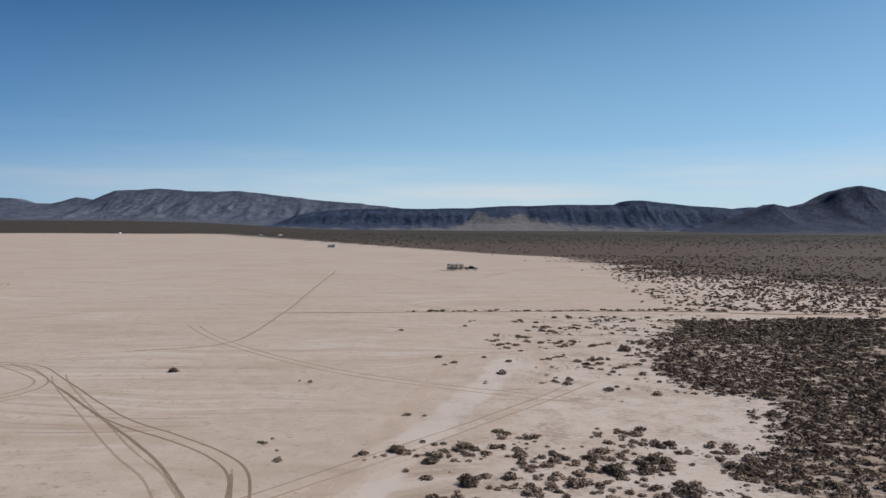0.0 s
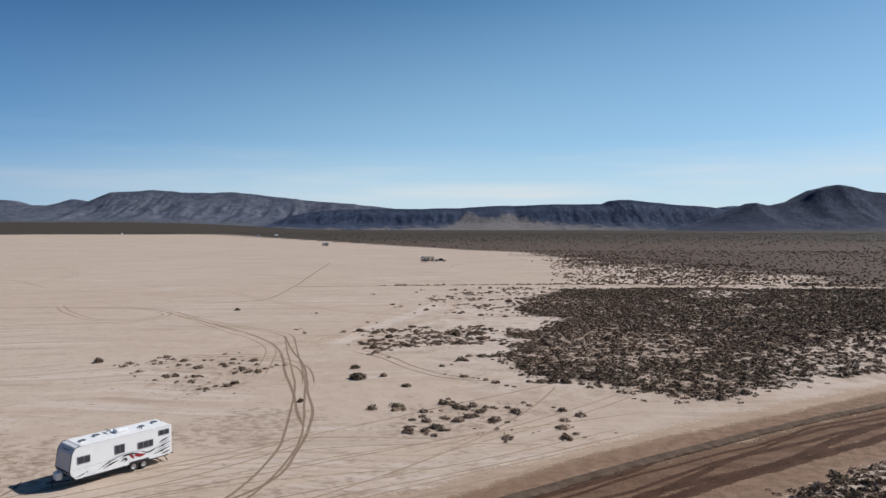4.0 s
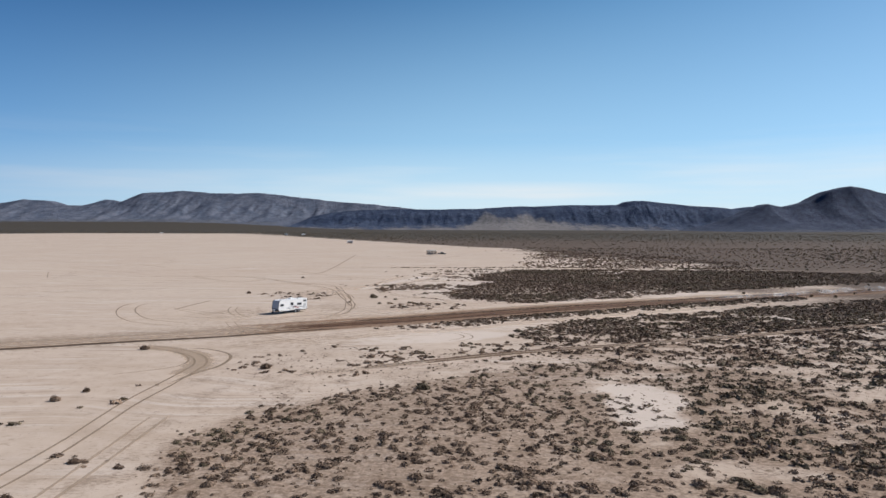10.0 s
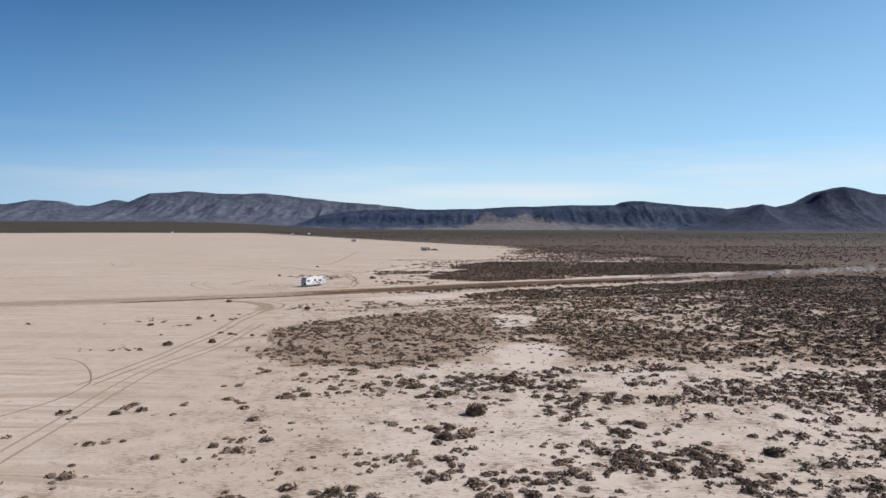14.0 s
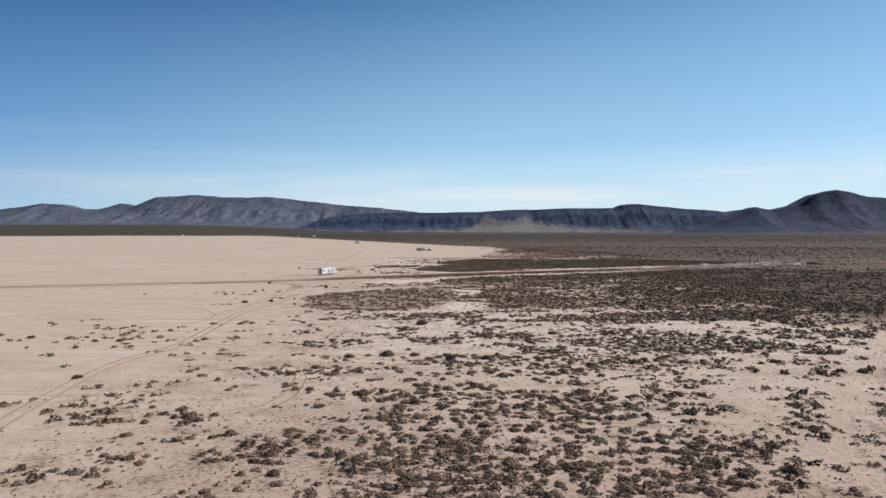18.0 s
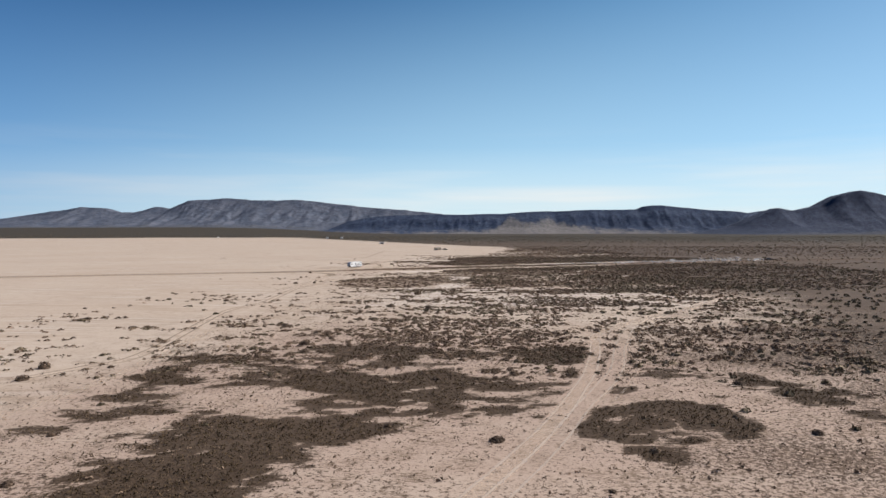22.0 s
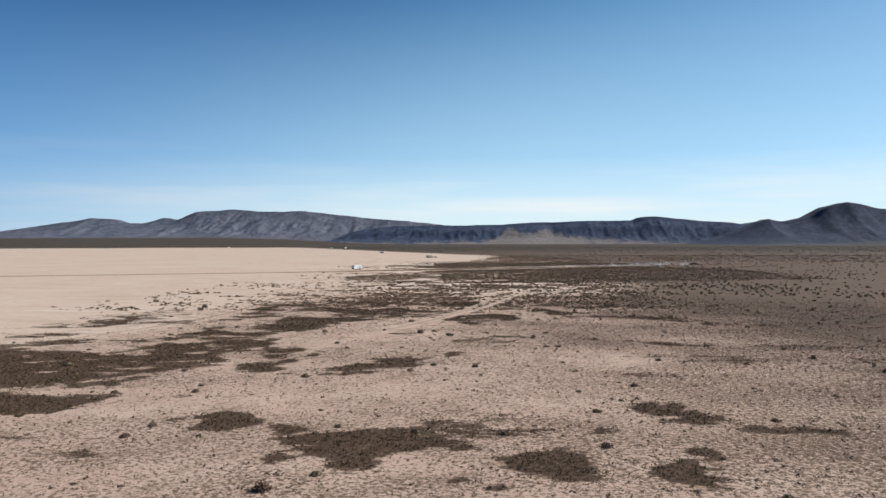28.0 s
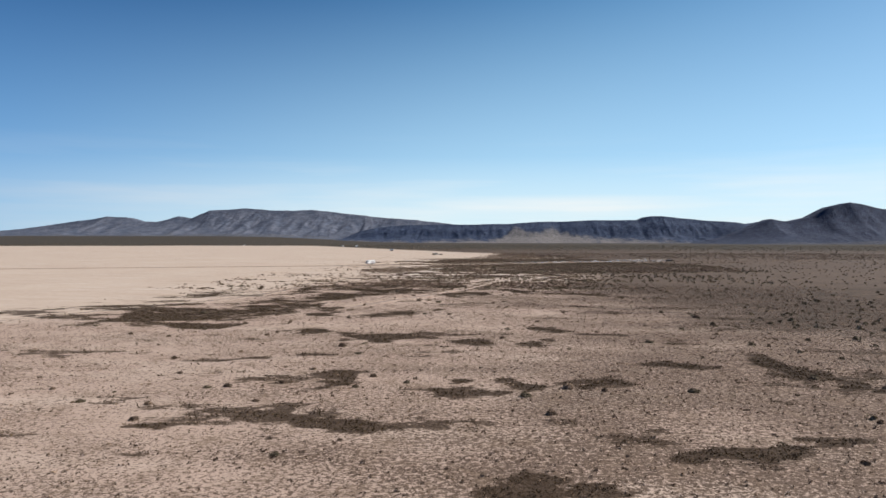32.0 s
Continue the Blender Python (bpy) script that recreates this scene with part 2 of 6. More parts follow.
def ground_material():
    """Pale lake clay, pink gravel flats, dark desert pavement and litter under scrub, each where its mask says."""
    k = Nodes("desert_ground")
    broad, mid, fine = k.noise(0.012, 4), k.noise(0.35, 5, 0.6), k.noise(4.0, 4, 0.65)
    streak = k.noise(0.09, 4, 0.6, (0.35, 1.6, 1, 0.35))
    clay = k.mix(k.ramp(mid, 0.3, 0.7), CLAY_A, CLAY_B)
    clay = k.mix(k.math('MULTIPLY', k.ramp(streak, 0.46, 0.7), 0.6), clay, CLAY_C)
    clay = k.mix(k.math('MULTIPLY', k.ramp(broad, 0.4, 0.65), 0.35), clay, CLAY_D)
    for turn, scale, weight in ((0.5, 0.9, 0.36), (-0.35, 0.6, 0.3), (1.25, 1.1, 0.42), (2.2, 0.8, 0.4)):
        clay = k.mix(k.math('MULTIPLY', k.streaks(turn, scale, 0.60, 0.66), weight), clay, SCUFF)
    for turn, scale in ((0.75, 0.5), (-0.9, 0.7), (1.6, 0.45)):
        clay = k.mix(k.math('MULTIPLY', k.streaks(turn, scale, 0.56, 0.64), 0.75), clay, PALE)
    gravel = k.mix(k.ramp(fine, 0.35, 0.65), GRAVEL_A, GRAVEL_B)
    gravel = k.mix(k.math('MULTIPLY', k.ramp(k.noise(0.07, 4, 0.6, (0.5, 1.4, 1)), 0.45, 0.7), 0.5), gravel, CLAY_B)
    grit = k.math('MULTIPLY_ADD', k.noise(1.9, 4, 0.66), 0.6, k.math('MULTIPLY', k.noise(5.2, 3, 0.6), 0.4))
    speck = k.math('MULTIPLY_ADD', k.attr('stony'), 0.12, grit)
    gravel = k.mix(k.math('MULTIPLY', k.ramp(speck, 0.545, 0.605), 0.92), gravel, GRAVEL_C)
    pave = k.mix(k.ramp(k.noise(0.05, 5, 0.6), 0.35, 0.65), PAVE_A, PAVE_B)
    pave = k.mix(k.math('MULTIPLY', k.ramp(k.noise(0.9, 4, 0.6), 0.5, 0.66), 0.6), pave, PAVE_C)
    pave = k.mix(k.math('MULTIPLY', k.ramp(speck, 0.64, 0.52), 0.55), pave, PAVE_D)
    pave = k.mix(k.math('MULTIPLY', k.attr('far'), 0.85), pave, FAR_OLIVE)
    scrub = k.mix(k.ramp(k.math('MULTIPLY_ADD', k.noise(2.2, 4, 0.65), 0.6, k.math('MULTIPLY', fine, 0.4)), 0.38, 0.62), SCRUB_A, SCRUB_B)
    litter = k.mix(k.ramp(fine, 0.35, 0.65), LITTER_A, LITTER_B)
    fray = k.math('MULTIPLY_ADD', k.noise(0.55, 6, 0.72, (0.6, 1.5, 1)), 0.7, k.math('MULTIPLY', k.noise(2.2, 4, 0.7), 0.3))
    rough_edge = k.math('MULTIPLY_ADD', fray, 3.0, -1.45)
    soft = k.math('MULTIPLY_ADD', k.math('ADD', mid, k.noise(0.06, 4)), 0.6, -0.6)
    churn = k.math('ADD', k.noise(1.3, 5, 0.65, (0.8, 1.3, 1, 0.5)), k.math('MULTIPLY_ADD', k.noise(0.45, 4, 0.6), 0.5, -0.25))
    clay = k.mix(k.math('MULTIPLY', k.ramp(k.math('MULTIPLY_ADD', k.attr("scuff"), 0.30, churn), 0.56, 0.78), 0.75), clay, SCUFF)
    c = k.mix(k.ramp(k.math('ADD', k.attr("gravel"), soft), 0.15, 0.85), clay, gravel)
    c = k.mix(k.ramp(k.math('ADD', k.attr("pave"), k.math('MULTIPLY_ADD', grit, 3.0, -1.5)), 0.25, 0.75), c, pave)
    c = k.mix(k.ramp(k.math('ADD', k.attr("pale"), soft), 0.35, 0.65), c, PALE)
    c = k.mix(k.math('MULTIPLY', k.ramp(k.math('ADD', k.attr("scrub"), k.math('MULTIPLY_ADD', k.math('ADD', mid, k.noise(1.3, 4, 0.6)), 0.8, -0.8)), 0.15, 0.75), 0.85), c, scrub)
    twigs = k.math('MULTIPLY_ADD', k.noise(2.4, 6, 0.75, (0.55, 1.5, 1)), 0.6, k.math('MULTIPLY', k.noise(0.22, 4, 0.6), 0.4))
    c = k.mix(k.math('MULTIPLY', k.math('MULTIPLY', k.ramp(twigs, 0.50, 0.60), k.attr('twig')), 0.75), c, TWIG)
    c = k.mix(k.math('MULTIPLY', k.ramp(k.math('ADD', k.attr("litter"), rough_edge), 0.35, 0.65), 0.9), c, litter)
    h = k.math('MULTIPLY', k.math('MULTIPLY_ADD', fine, 0.4, mid), k.math('MULTIPLY_ADD', k.attr("stony"), 0.7, 0.24))
    h = k.math('MULTIPLY_ADD', k.noise(1.6, 4, 0.6), k.math('MULTIPLY_ADD', k.attr('stony'), 0.9, 0.15), h)
    return k.done(c, 0.95, h, 0.7, 0.26, spec=0.1)


CLAY_A, CLAY_B, CLAY_C, CLAY_D = (0.408, 0.317, 0.243), (0.461, 0.364, 0.287), (0.356, 0.266, 0.194), (0.481, 0.392, 0.315)
GRAVEL_A, GRAVEL_B, GRAVEL_C = (0.345, 0.250, 0.192), (0.415, 0.311, 0.245), (0.088, 0.058, 0.040)
PAVE_A, PAVE_B, PAVE_C = (0.068, 0.045, 0.031), (0.044, 0.031, 0.022), (0.026, 0.021, 0.015)
TWIG = (0.160, 0.110, 0.074)
PAVE_D = (0.124, 0.087, 0.064)
FAR_OLIVE = (0.045, 0.038, 0.027)
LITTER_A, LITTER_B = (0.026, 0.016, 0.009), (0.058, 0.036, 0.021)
SCRUB_A, SCRUB_B = (0.109, 0.069, 0.044), (0.320, 0.230, 0.164)
PALE = (0.495, 0.410, 0.340)
SCUFF = (0.232, 0.168, 0.120)
M_GROUND = ground_material()


def rock_material(name, dark, light, talus):
    k = Nodes(name)
    vert = k.noise(0.016, 7, 0.65, (1.0, 1.0, 0.6))
    fine = k.noise(0.11, 6, 0.72)
    c = k.mix(k.ramp(vert, 0.35, 0.65), dark, light)
    c = k.mix(k.math('MULTIPLY', k.ramp(fine, 0.5, 0.75), 0.5), c, dark)
    c = k.mix(k.ramp(k.math('ADD', k.attr("talus"), k.math('MULTIPLY_ADD', vert, 0.9, -0.45)), 0.3, 0.75), c, talus)
    c = k.scaled(c, k.ramp(k.noise(0.05, 6, 0.75, (1.0, 1.0, 0.35)), 0.3, 0.7, 0.72, 1.28))
    return k.done(c, 0.95, k.math('ADD', vert, fine), 0.8, 9.0, spec=0.1)


# distance haze is painted in: the rock colours are shifted towards blue-grey
M_RANGE = rock_material("hazed_range_rock", (0.067, 0.079, 0.108), (0.119, 0.125, 0.152), (0.097, 0.100, 0.115))
M_MESA = rock_material("hazed_basalt_mesa_rock", (0.031, 0.044, 0.078), (0.054, 0.068, 0.104), (0.168, 0.154, 0.148))
M_BUTTE = rock_material("hazed_basalt_butte_rock", (0.036, 0.044, 0.071), (0.049, 0.058, 0.087), (0.067, 0.071, 0.089))
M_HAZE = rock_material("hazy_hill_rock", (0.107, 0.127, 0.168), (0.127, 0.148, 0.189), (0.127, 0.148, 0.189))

# ---- land forms ----
def lattice(ix, iy, seed):
    h = (ix.astype(np.int64) * 374761393 + iy.astype(np.int64) * 668265263 + seed * 982451653) & 0x7FFFFFFF
    h = ((h ^ (h >> 13)) * 1274126177) & 0x7FFFFFFF
    return ((h ^ (h >> 16)) & 0xFFFF) / 65535.0


def cloudy(x, y, size, octaves=4, seed=1, rough=0.5):
    """Smooth value noise between 0 and 1, about 0.5 on the mean."""
    x, y = np.asarray(x, float) / size, np.asarray(y, float) / size
    total, weight, amp = 0, 0, 1.0
    for o in range(octaves):
        ix, iy = np.floor(x), np.floor(y)
        fx, fy = x - ix, y - iy
        fx, fy = fx * fx * (3 - 2 * fx), fy * fy * (3 - 2 * fy)
        a, b = lattice(ix, iy, seed + o), lattice(ix + 1, iy, seed + o)
        c, d = lattice(ix, iy + 1, seed + o), lattice(ix + 1, iy + 1, seed + o)
        total = total + amp * ((a + (b - a) * fx) * (1 - fy) + (c + (d - c) * fx) * fy)
        weight += amp
        amp *= rough
        x, y = x * 2.03 + 17.1, y * 2.03 + 5.7
    return total / weight


def step(v, a, b):
    t = np.clip((v - a) / (b - a), 0, 1)
    return t * t * (3 - 2 * t)


def off_line(x, y, pts):
    """Distance from a line of points."""
    best = np.full(np.shape(x), 1e9)
    for (ax, ay), (bx, by) in zip(pts[:-1], pts[1:]):
        dx, dy = bx - ax, by - ay
        t = np.clip(((x - ax) * dx + (y - ay) * dy) / (dx * dx + dy * dy), 0, 1)
        best = np.minimum(best, np.hypot(x - ax - t * dx, y - ay - t * dy))
    return best


def inside(x, y, pts, soft=6.0):
    """One well inside an outline, a half on it, nought well outside."""
    odd = np.zeros(np.shape(x), bool)
    ring = list(pts) + [pts[0]]
    for (ax, ay), (bx, by) in zip(ring[:-1], ring[1:]):
        if ay != by:
            odd ^= ((ay > y) != (by > y)) & (x < (bx - ax) * (y - ay) / (by - ay) + ax)
    d = off_line(x, y, ring)
    return step(np.where(odd, d, -d), -soft, soft)


def spot(x, y, cx, cy, rx, ry, turn=0.0):
    c, s = math.cos(radians(turn)), math.sin(radians(turn))
    u, v = (x - cx) * c + (y - cy) * s, -(x - cx) * s + (y - cy) * c
    return 1 - step(np.hypot(u / rx, v / ry), 0.55, 1.25)


# roads and the edges of the scrub, in plan
ROAD = [(-520, -235), (-300, -152), (-140, -92), (-60, -62), (-23, -45), (-11, -38.5), (2, -32), (10, -28), (23, -20), (39, -10), (59, 1), (95, 19), (150, 44), (240, 82), (420, 150)]
OLD_ROAD = [(-6, -87), (-3, -83.8), (16, -73), (27, -66.5), (39, -61), (68, -48.6), (102, -34), (172, -2), (300, 55)]
LIGHT_TRACK = [(13, -43), (26, -38.5), (41, -27.5), (59, -16.5), (78, -6.5), (110, 10)]
FAR_TRACK = [(-40, 155), (-15, 157), (16, 160), (51, 161), (96, 156), (135, 153), (178, 147), (300, 135), (520, 120)]
BERM = [(8, -39), (14, -37.3), (24, -32), (38, -23), (54, -13.8), (79, 0), (120, 22)]
GRAVEL_TRACK = [(160, -140), (140, -164), (125, -182), (110, -206), (91, -231), (80, -251), (78.3, -261), (76.5, -272), (73.5, -287), (70.5, -298), (67.2, -309.5), (61.5, -325), (57.5, -335), (52, -350), (46, -372)]
GRAVEL_FORK = [(125, -182), (112, -205), (98, -219), (88.4, -241.5), (82.2, -264), (77, -287), (69.8, -307), (64, -323.5), (59.5, -334.5), (54, -350)]
EDGE_Y = (-620, -430, -400, -370, -340, -320, -285, -256, -231, -190, -150, -110, -85, -60, -48, -40, 0, 30, 60, 100, 130, 160, 230, 430, 540, 840, 1600)
EDGE_X = (-60, -40, -34, -20, -8, -2, -2, 2, 0, 6, 5, 0, -4, -3, 15, 22, 18, 6, 0, 9, 15, 30, 62, 84, 20, -140, -540)


def layout(x, y):
    """The masks of the ground and the thickness of the scrub at points of the plan."""
    wob = cloudy(x, y, 30, 3, 5) - 0.5
    fine = cloudy(x, y, 5, 3, 9) - 0.5
    edge = np.interp(y, EDGE_Y, EDGE_X)
    right = x - edge + wob * 13 + fine * 6
    scrubby = step(right, -3, 7)
    pave_edge = np.interp(y, (-620, -445, -383, -347, -305, -283, -254, -220, -185, -150, -50, 0, 60, 120, 200, 300, 430),
                          (178, 156, 142, 132, 118, 110, 104, 112, 122, 120, 106, 112, 130, 150, 140, 105, 84))
    pave = step(x - pave_edge + wob * 50 + 60 * (cloudy(x * 0.35, y, 12, 4, 12) - 0.5), -48, 56)
    pave = np.maximum(pave, step(y - np.interp(x, (-2200, -1084, -540, -140, -3, 57, 90), (900, 1400, 1600, 834, 560, 470, 430)) + wob * 30, -15, 30))
    gravel = step(y + wob * 60 + fine * 30, -205, -290) * step(right, -8, 24)
    thick = 0.0 * x
    wx, wy = x + (cloudy(x, y, 9, 3, 15) - 0.5) * 9 + fine * 3, y + (cloudy(x, y, 9, 3, 17) - 0.5) * 9 + fine * 3
    ex = x + (cloudy(x, y, 9, 2, 18) - 0.5) * 7 + (cloudy(x, y, 3.0, 3, 28) - 0.5) * 4
    ey = y + (cloudy(x, y, 9, 2, 19) - 0.5) * 5 + (cloudy(x, y, 3.0, 3, 29) - 0.5) * 3
    clump = step(0.55 * cloudy(x * 0.7, y, 4.2, 3, 31) + 0.45 * cloudy(x * 0.8, y, 13, 2, 32), 0.38, 0.53)
    open_clump = step(0.6 * cloudy(x * 0.7, y, 4.0, 3, 33) + 0.4 * cloudy(x * 0.8, y, 11, 2, 34), 0.43, 0.56)
    # the closed stand of brush beyond the road, and the looser growth round it
    a = inside(wx, wy, [(53, 150), (40, 127), (31, 100), (30, 83), (37, 77), (33, 64), (25, 58), (22.5, 44), (21, 30), (24, 23), (30, 20), (37, 10), (43, 6), (50, 13), (69, 23), (99, 44), (150, 66), (230, 110), (172, 140), (96, 150)], 3)
    worn_gap = np.maximum(inside(wx, wy, [(90, 141), (106, 135), (97, 119), (84, 122)], 3), 0.6 * inside(wx, wy, [(50, 14), (69, 24), (99, 45), (96, 56), (62, 40)], 4))
    a = a * (1 - 0.8 * worn_gap)
    thick = np.maximum(thick, a * (0.7 + 0.4 * cloudy(x, y, 14, 3, 21)))
    loose_n = np.maximum.reduce([1.0 * inside(wx, wy, [(-3, 55), (0, 68), (10, 68), (25, 64), (23, 40), (10, 36), (2, 36), (-2, 42)], 2.5),
                                 0.34 * inside(wx, wy, [(10, 147), (27, 152), (53, 152), (40, 124), (32, 84), (21, 80), (14, 80), (9, 115)], 5),
                                 0.85 * inside(wx, wy, [(-6, 60), (0, 66), (12, 66), (24, 62), (24, 50), (-4, 48)], 3),
                                 0.6 * inside(wx, wy, [(2, 7), (19, 11), (26, 1), (24, -4), (4, -7)], 2.5),
                                 0.8 * inside(wx, wy, [(14, 36), (26, 38), (30, 20), (22, 16), (13, 24)], 3)])
    thick = np.maximum(thick, loose_n * open_clump)
    tussock = inside(wx, wy, [(-33, 31), (-25, 36), (-16, 33), (-15, 23), (-14, 15), (-24, 13)], 2.5)
    thick = np.maximum(thick, tussock * 0.45 * open_clump)
    # speckled white flat beyond the far track
    speck = inside(wx, wy, [(60, 168), (70, 240), (92, 400), (130, 380), (185, 230), (170, 150)], 10)
    thick = np.maximum(thick, speck * (0.3 + 0.7 * step(cloudy(x, y, 14, 3, 41), 0.40, 0.60)))
    thick = np.maximum(thick, 0.9 * (1 - step(off_line(x, y, [(-8, 158.5), (20, 161.5), (52, 163), (66, 162)]), 0.8, 2.6)))
    # verge between the roads
    berm = 1 - step(off_line(x, y, BERM) + fine * 3, 2.0 + 0.008 * np.clip(x, 0, 100), 4.4)
    thick = np.maximum(thick, 0.5 * berm * step(x, 14, 26) + 0.4 * berm * clump)
    # brush between the light track and the old road, and the flat south of them
    corner = inside(wx, wy, [(36, -66), (39, -52), (35, -43), (37, -35), (45, -29), (60, -20), (80, -10), (112, 6), (190, 45), (240, 30), (172, -4), (102, -37), (68, -52)], 1.8)
    thick = np.maximum(thick, corner * (0.5 + 0.5 * clump))
    thick = np.maximum(thick, 0.40 * open_clump * inside(wx, wy, [(-8, -72), (3, -58), (16, -58), (27, -55), (36, -50), (39, -61), (16, -74), (-4, -81)], 3))
    thick = np.maximum(thick, 0.95 * step(off_line(x, y, OLD_ROAD) + fine * 2.5, 5.5, 3.2) * step(off_line(x, y, OLD_ROAD), 1.3, 2.2) * step(x, 2, 14) * clump)
    flat_b = inside(wx, wy, [(-2, -112), (2, -100), (8, -90), (17, -84), (30, -76), (39, -72), (41, -92), (40, -110), (43, -121), (38, -136), (28, -147), (17, -146), (5, -141), (-1, -134), (2, -124)], 2.5)
    thick = np.maximum(thick, flat_b * (0.5 + 0.5 * clump))
    east = inside(wx, wy, [(39, -64), (68, -52), (102, -38), (172, -6), (250, 20), (260, -120), (150, -150), (95, -146), (80, -136), (54, -140), (42, -124), (40, -110), (41, -86)], 4)
    thick = np.maximum(thick, east * (0.45 + 0.55 * clump))
    # clumps on white sand
    grow = step(x - edge + wob * 10, -6, 45)
    middle = step(y + fine * 6, -136, -146) * step(y, -300, -270) * step(right, -8, 8) * step(x + wob * 30, 150, 110)
    thick = np.maximum(thick, middle * (0.015 + (0.54 + 0.46 * grow) * step(0.62 * cloudy(x * 0.55, y, 3.6, 3, 53) + 0.38 * cloudy(x * 0.6, y, 14, 2, 55), 0.535 - 0.13 * grow, 0.60 - 0.09 * grow)))
    dark = np.maximum.reduce([
        inside(ex, ey, [(28, -157), (35.5, -149.5), (42, -148.5), (47.5, -153), (46, -158), (38, -157)], 1.8), inside(ex, ey, [(60, -157), (79, -149), (95, -143), (130, -138), (120, -160), (83, -162), (62, -162)], 3),
        inside(ex, ey, [(52, -183), (56.5, -180), (59.5, -183.5), (56, -190), (51.5, -189.5)], 1.5), inside(ex, ey, [(44, -179.5), (48, -179), (52.5, -185), (48.5, -187)], 1.5),
        0.9 * inside(ex, ey, [(53, -188), (82, -179.5), (97, -185), (110, -196), (84, -208), (60, -213), (53, -209)], 3) * clump, inside(ex, ey, [(39, -263), (39, -252), (46, -250), (50, -251), (53, -257), (51, -262), (47, -264)], 2),
        0.8 * inside(ex, ey, [(46, -237), (54, -231), (72, -230), (67, -245), (60, -250), (52, -249)], 2.5) * clump,
        0.6 * inside(ex, ey, [(33, -265), (39, -251), (52, -245), (77, -247), (76, -255), (59, -263), (38, -268)], 2) * clump])
    thick = np.maximum(thick, 0.95 * dark)
    shore_clumps = np.maximum.reduce([spot(ex, ey, -4, -264, 9, 4, 10), spot(ex, ey, 12, -258, 6, 3), spot(ex, ey, -12, -248, 8, 3, -8), spot(ex, ey, 6, -243, 9, 3, 8)])
    thick = np.maximum(thick, 0.8 * shore_clumps * open_clump)
    thick = np.maximum(thick, 0.45 * open_clump * inside(ex, ey, [(2, -282), (3, -270), (13, -268), (22, -278), (30, -277), (40, -281), (39, -292), (22, -298), (8, -290)], 3))
    # bare, wind-blown spots
    bare = np.maximum.reduce([inside(wx, wy, [(42, -84), (48, -85), (51, -95), (48, -106), (41, -105), (43, -95)], 1.8),
                              inside(wx, wy, [(35, -147), (40, -140), (41, -126), (47, -121), (52, -126), (50, -137), (44, -146)], 1.8),
                              inside(wx, wy, [(6, -44), (25, -37), (36, -39), (36, -47), (27, -54), (18, -56), (2, -58)], 4) * 0.75,
                              inside(wx, wy, [(100, -1), (110, -6), (99, -26), (95, -18)], 3),
                              inside(wx, wy, [(70, -120), (90, -128), (110, -150), (92, -146)], 6) * 0.6,
                              inside(wx, wy, [(52, -214), (66, -217), (100, -204), (124, -208), (98, -228), (62, -228)], 3) * 0.45])
    thick *= 1 - 0.95 * bare
    # dark mats of low growth on the gravel
    mats = np.maximum.reduce([
        inside(ex, ey, [(58, -277), (62, -267), (72, -265), (78, -261.5), (75, -275), (69, -282)], 1.6), 1.15 * inside(ex, ey, [(34, -300), (32, -292), (38, -288), (45, -290.5), (46.5, -285.5), (55, -286.5), (57, -292), (69.5, -292), (66, -299), (52.5, -299.5), (43, -303)], 1.8),
        0.34 * inside(ex, ey, [(3, -281), (3, -271.5), (12, -269), (14, -274.5), (10, -281), (8, -287)], 1.6),
        0.36 * inside(ex, ey, [(20, -290), (21, -280), (28.5, -279), (35, -285), (34, -292), (29, -297), (22, -294)], 1.8), inside(ex, ey, [(12, -302), (9, -294), (14, -292), (18, -296), (17, -302)], 1.4),
        inside(ex, ey, [(10, -348), (16, -339), (20.5, -331), (25, -322), (30.5, -314), (35, -308), (43, -302), (54, -299), (55, -312), (47, -318), (43, -330), (41, -340), (34, -346), (24, -349)], 1.5),
        0.7 * inside(ex, ey, [(16, -317), (11, -305), (12, -298), (5, -276), (15, -280), (16, -301), (20, -314), (19, -319)], 1.8), 1.7 * inside(ex, ey, [(67, -313), (74, -305), (80, -304), (86, -307.5), (84.5, -316), (80.5, -319), (77.5, -326), (73.5, -325), (73.5, -321), (69, -318)], 1.1),
        inside(ex, ey, [(94, -287), (99, -293), (108, -299), (101, -301), (93, -297)], 1.5), inside(ex, ey, [(58, -267), (69.5, -273), (76, -279), (70, -284), (60, -279)], 1.6), 0.45 * inside(ex, ey, [(20, -298), (26, -282), (39, -281), (39, -292), (32, -298)], 2),
        spot(ex, ey, 57.5, -307.5, 3.4, 2), 0.55 * inside(ex, ey, [(-14, -327), (0, -322), (11, -327), (14, -336), (0, -332)], 2), inside(ex, ey, [(93, -295), (106, -303), (126, -307.5), (136, -319), (133, -325), (115, -310), (102, -309)], 2.2)])
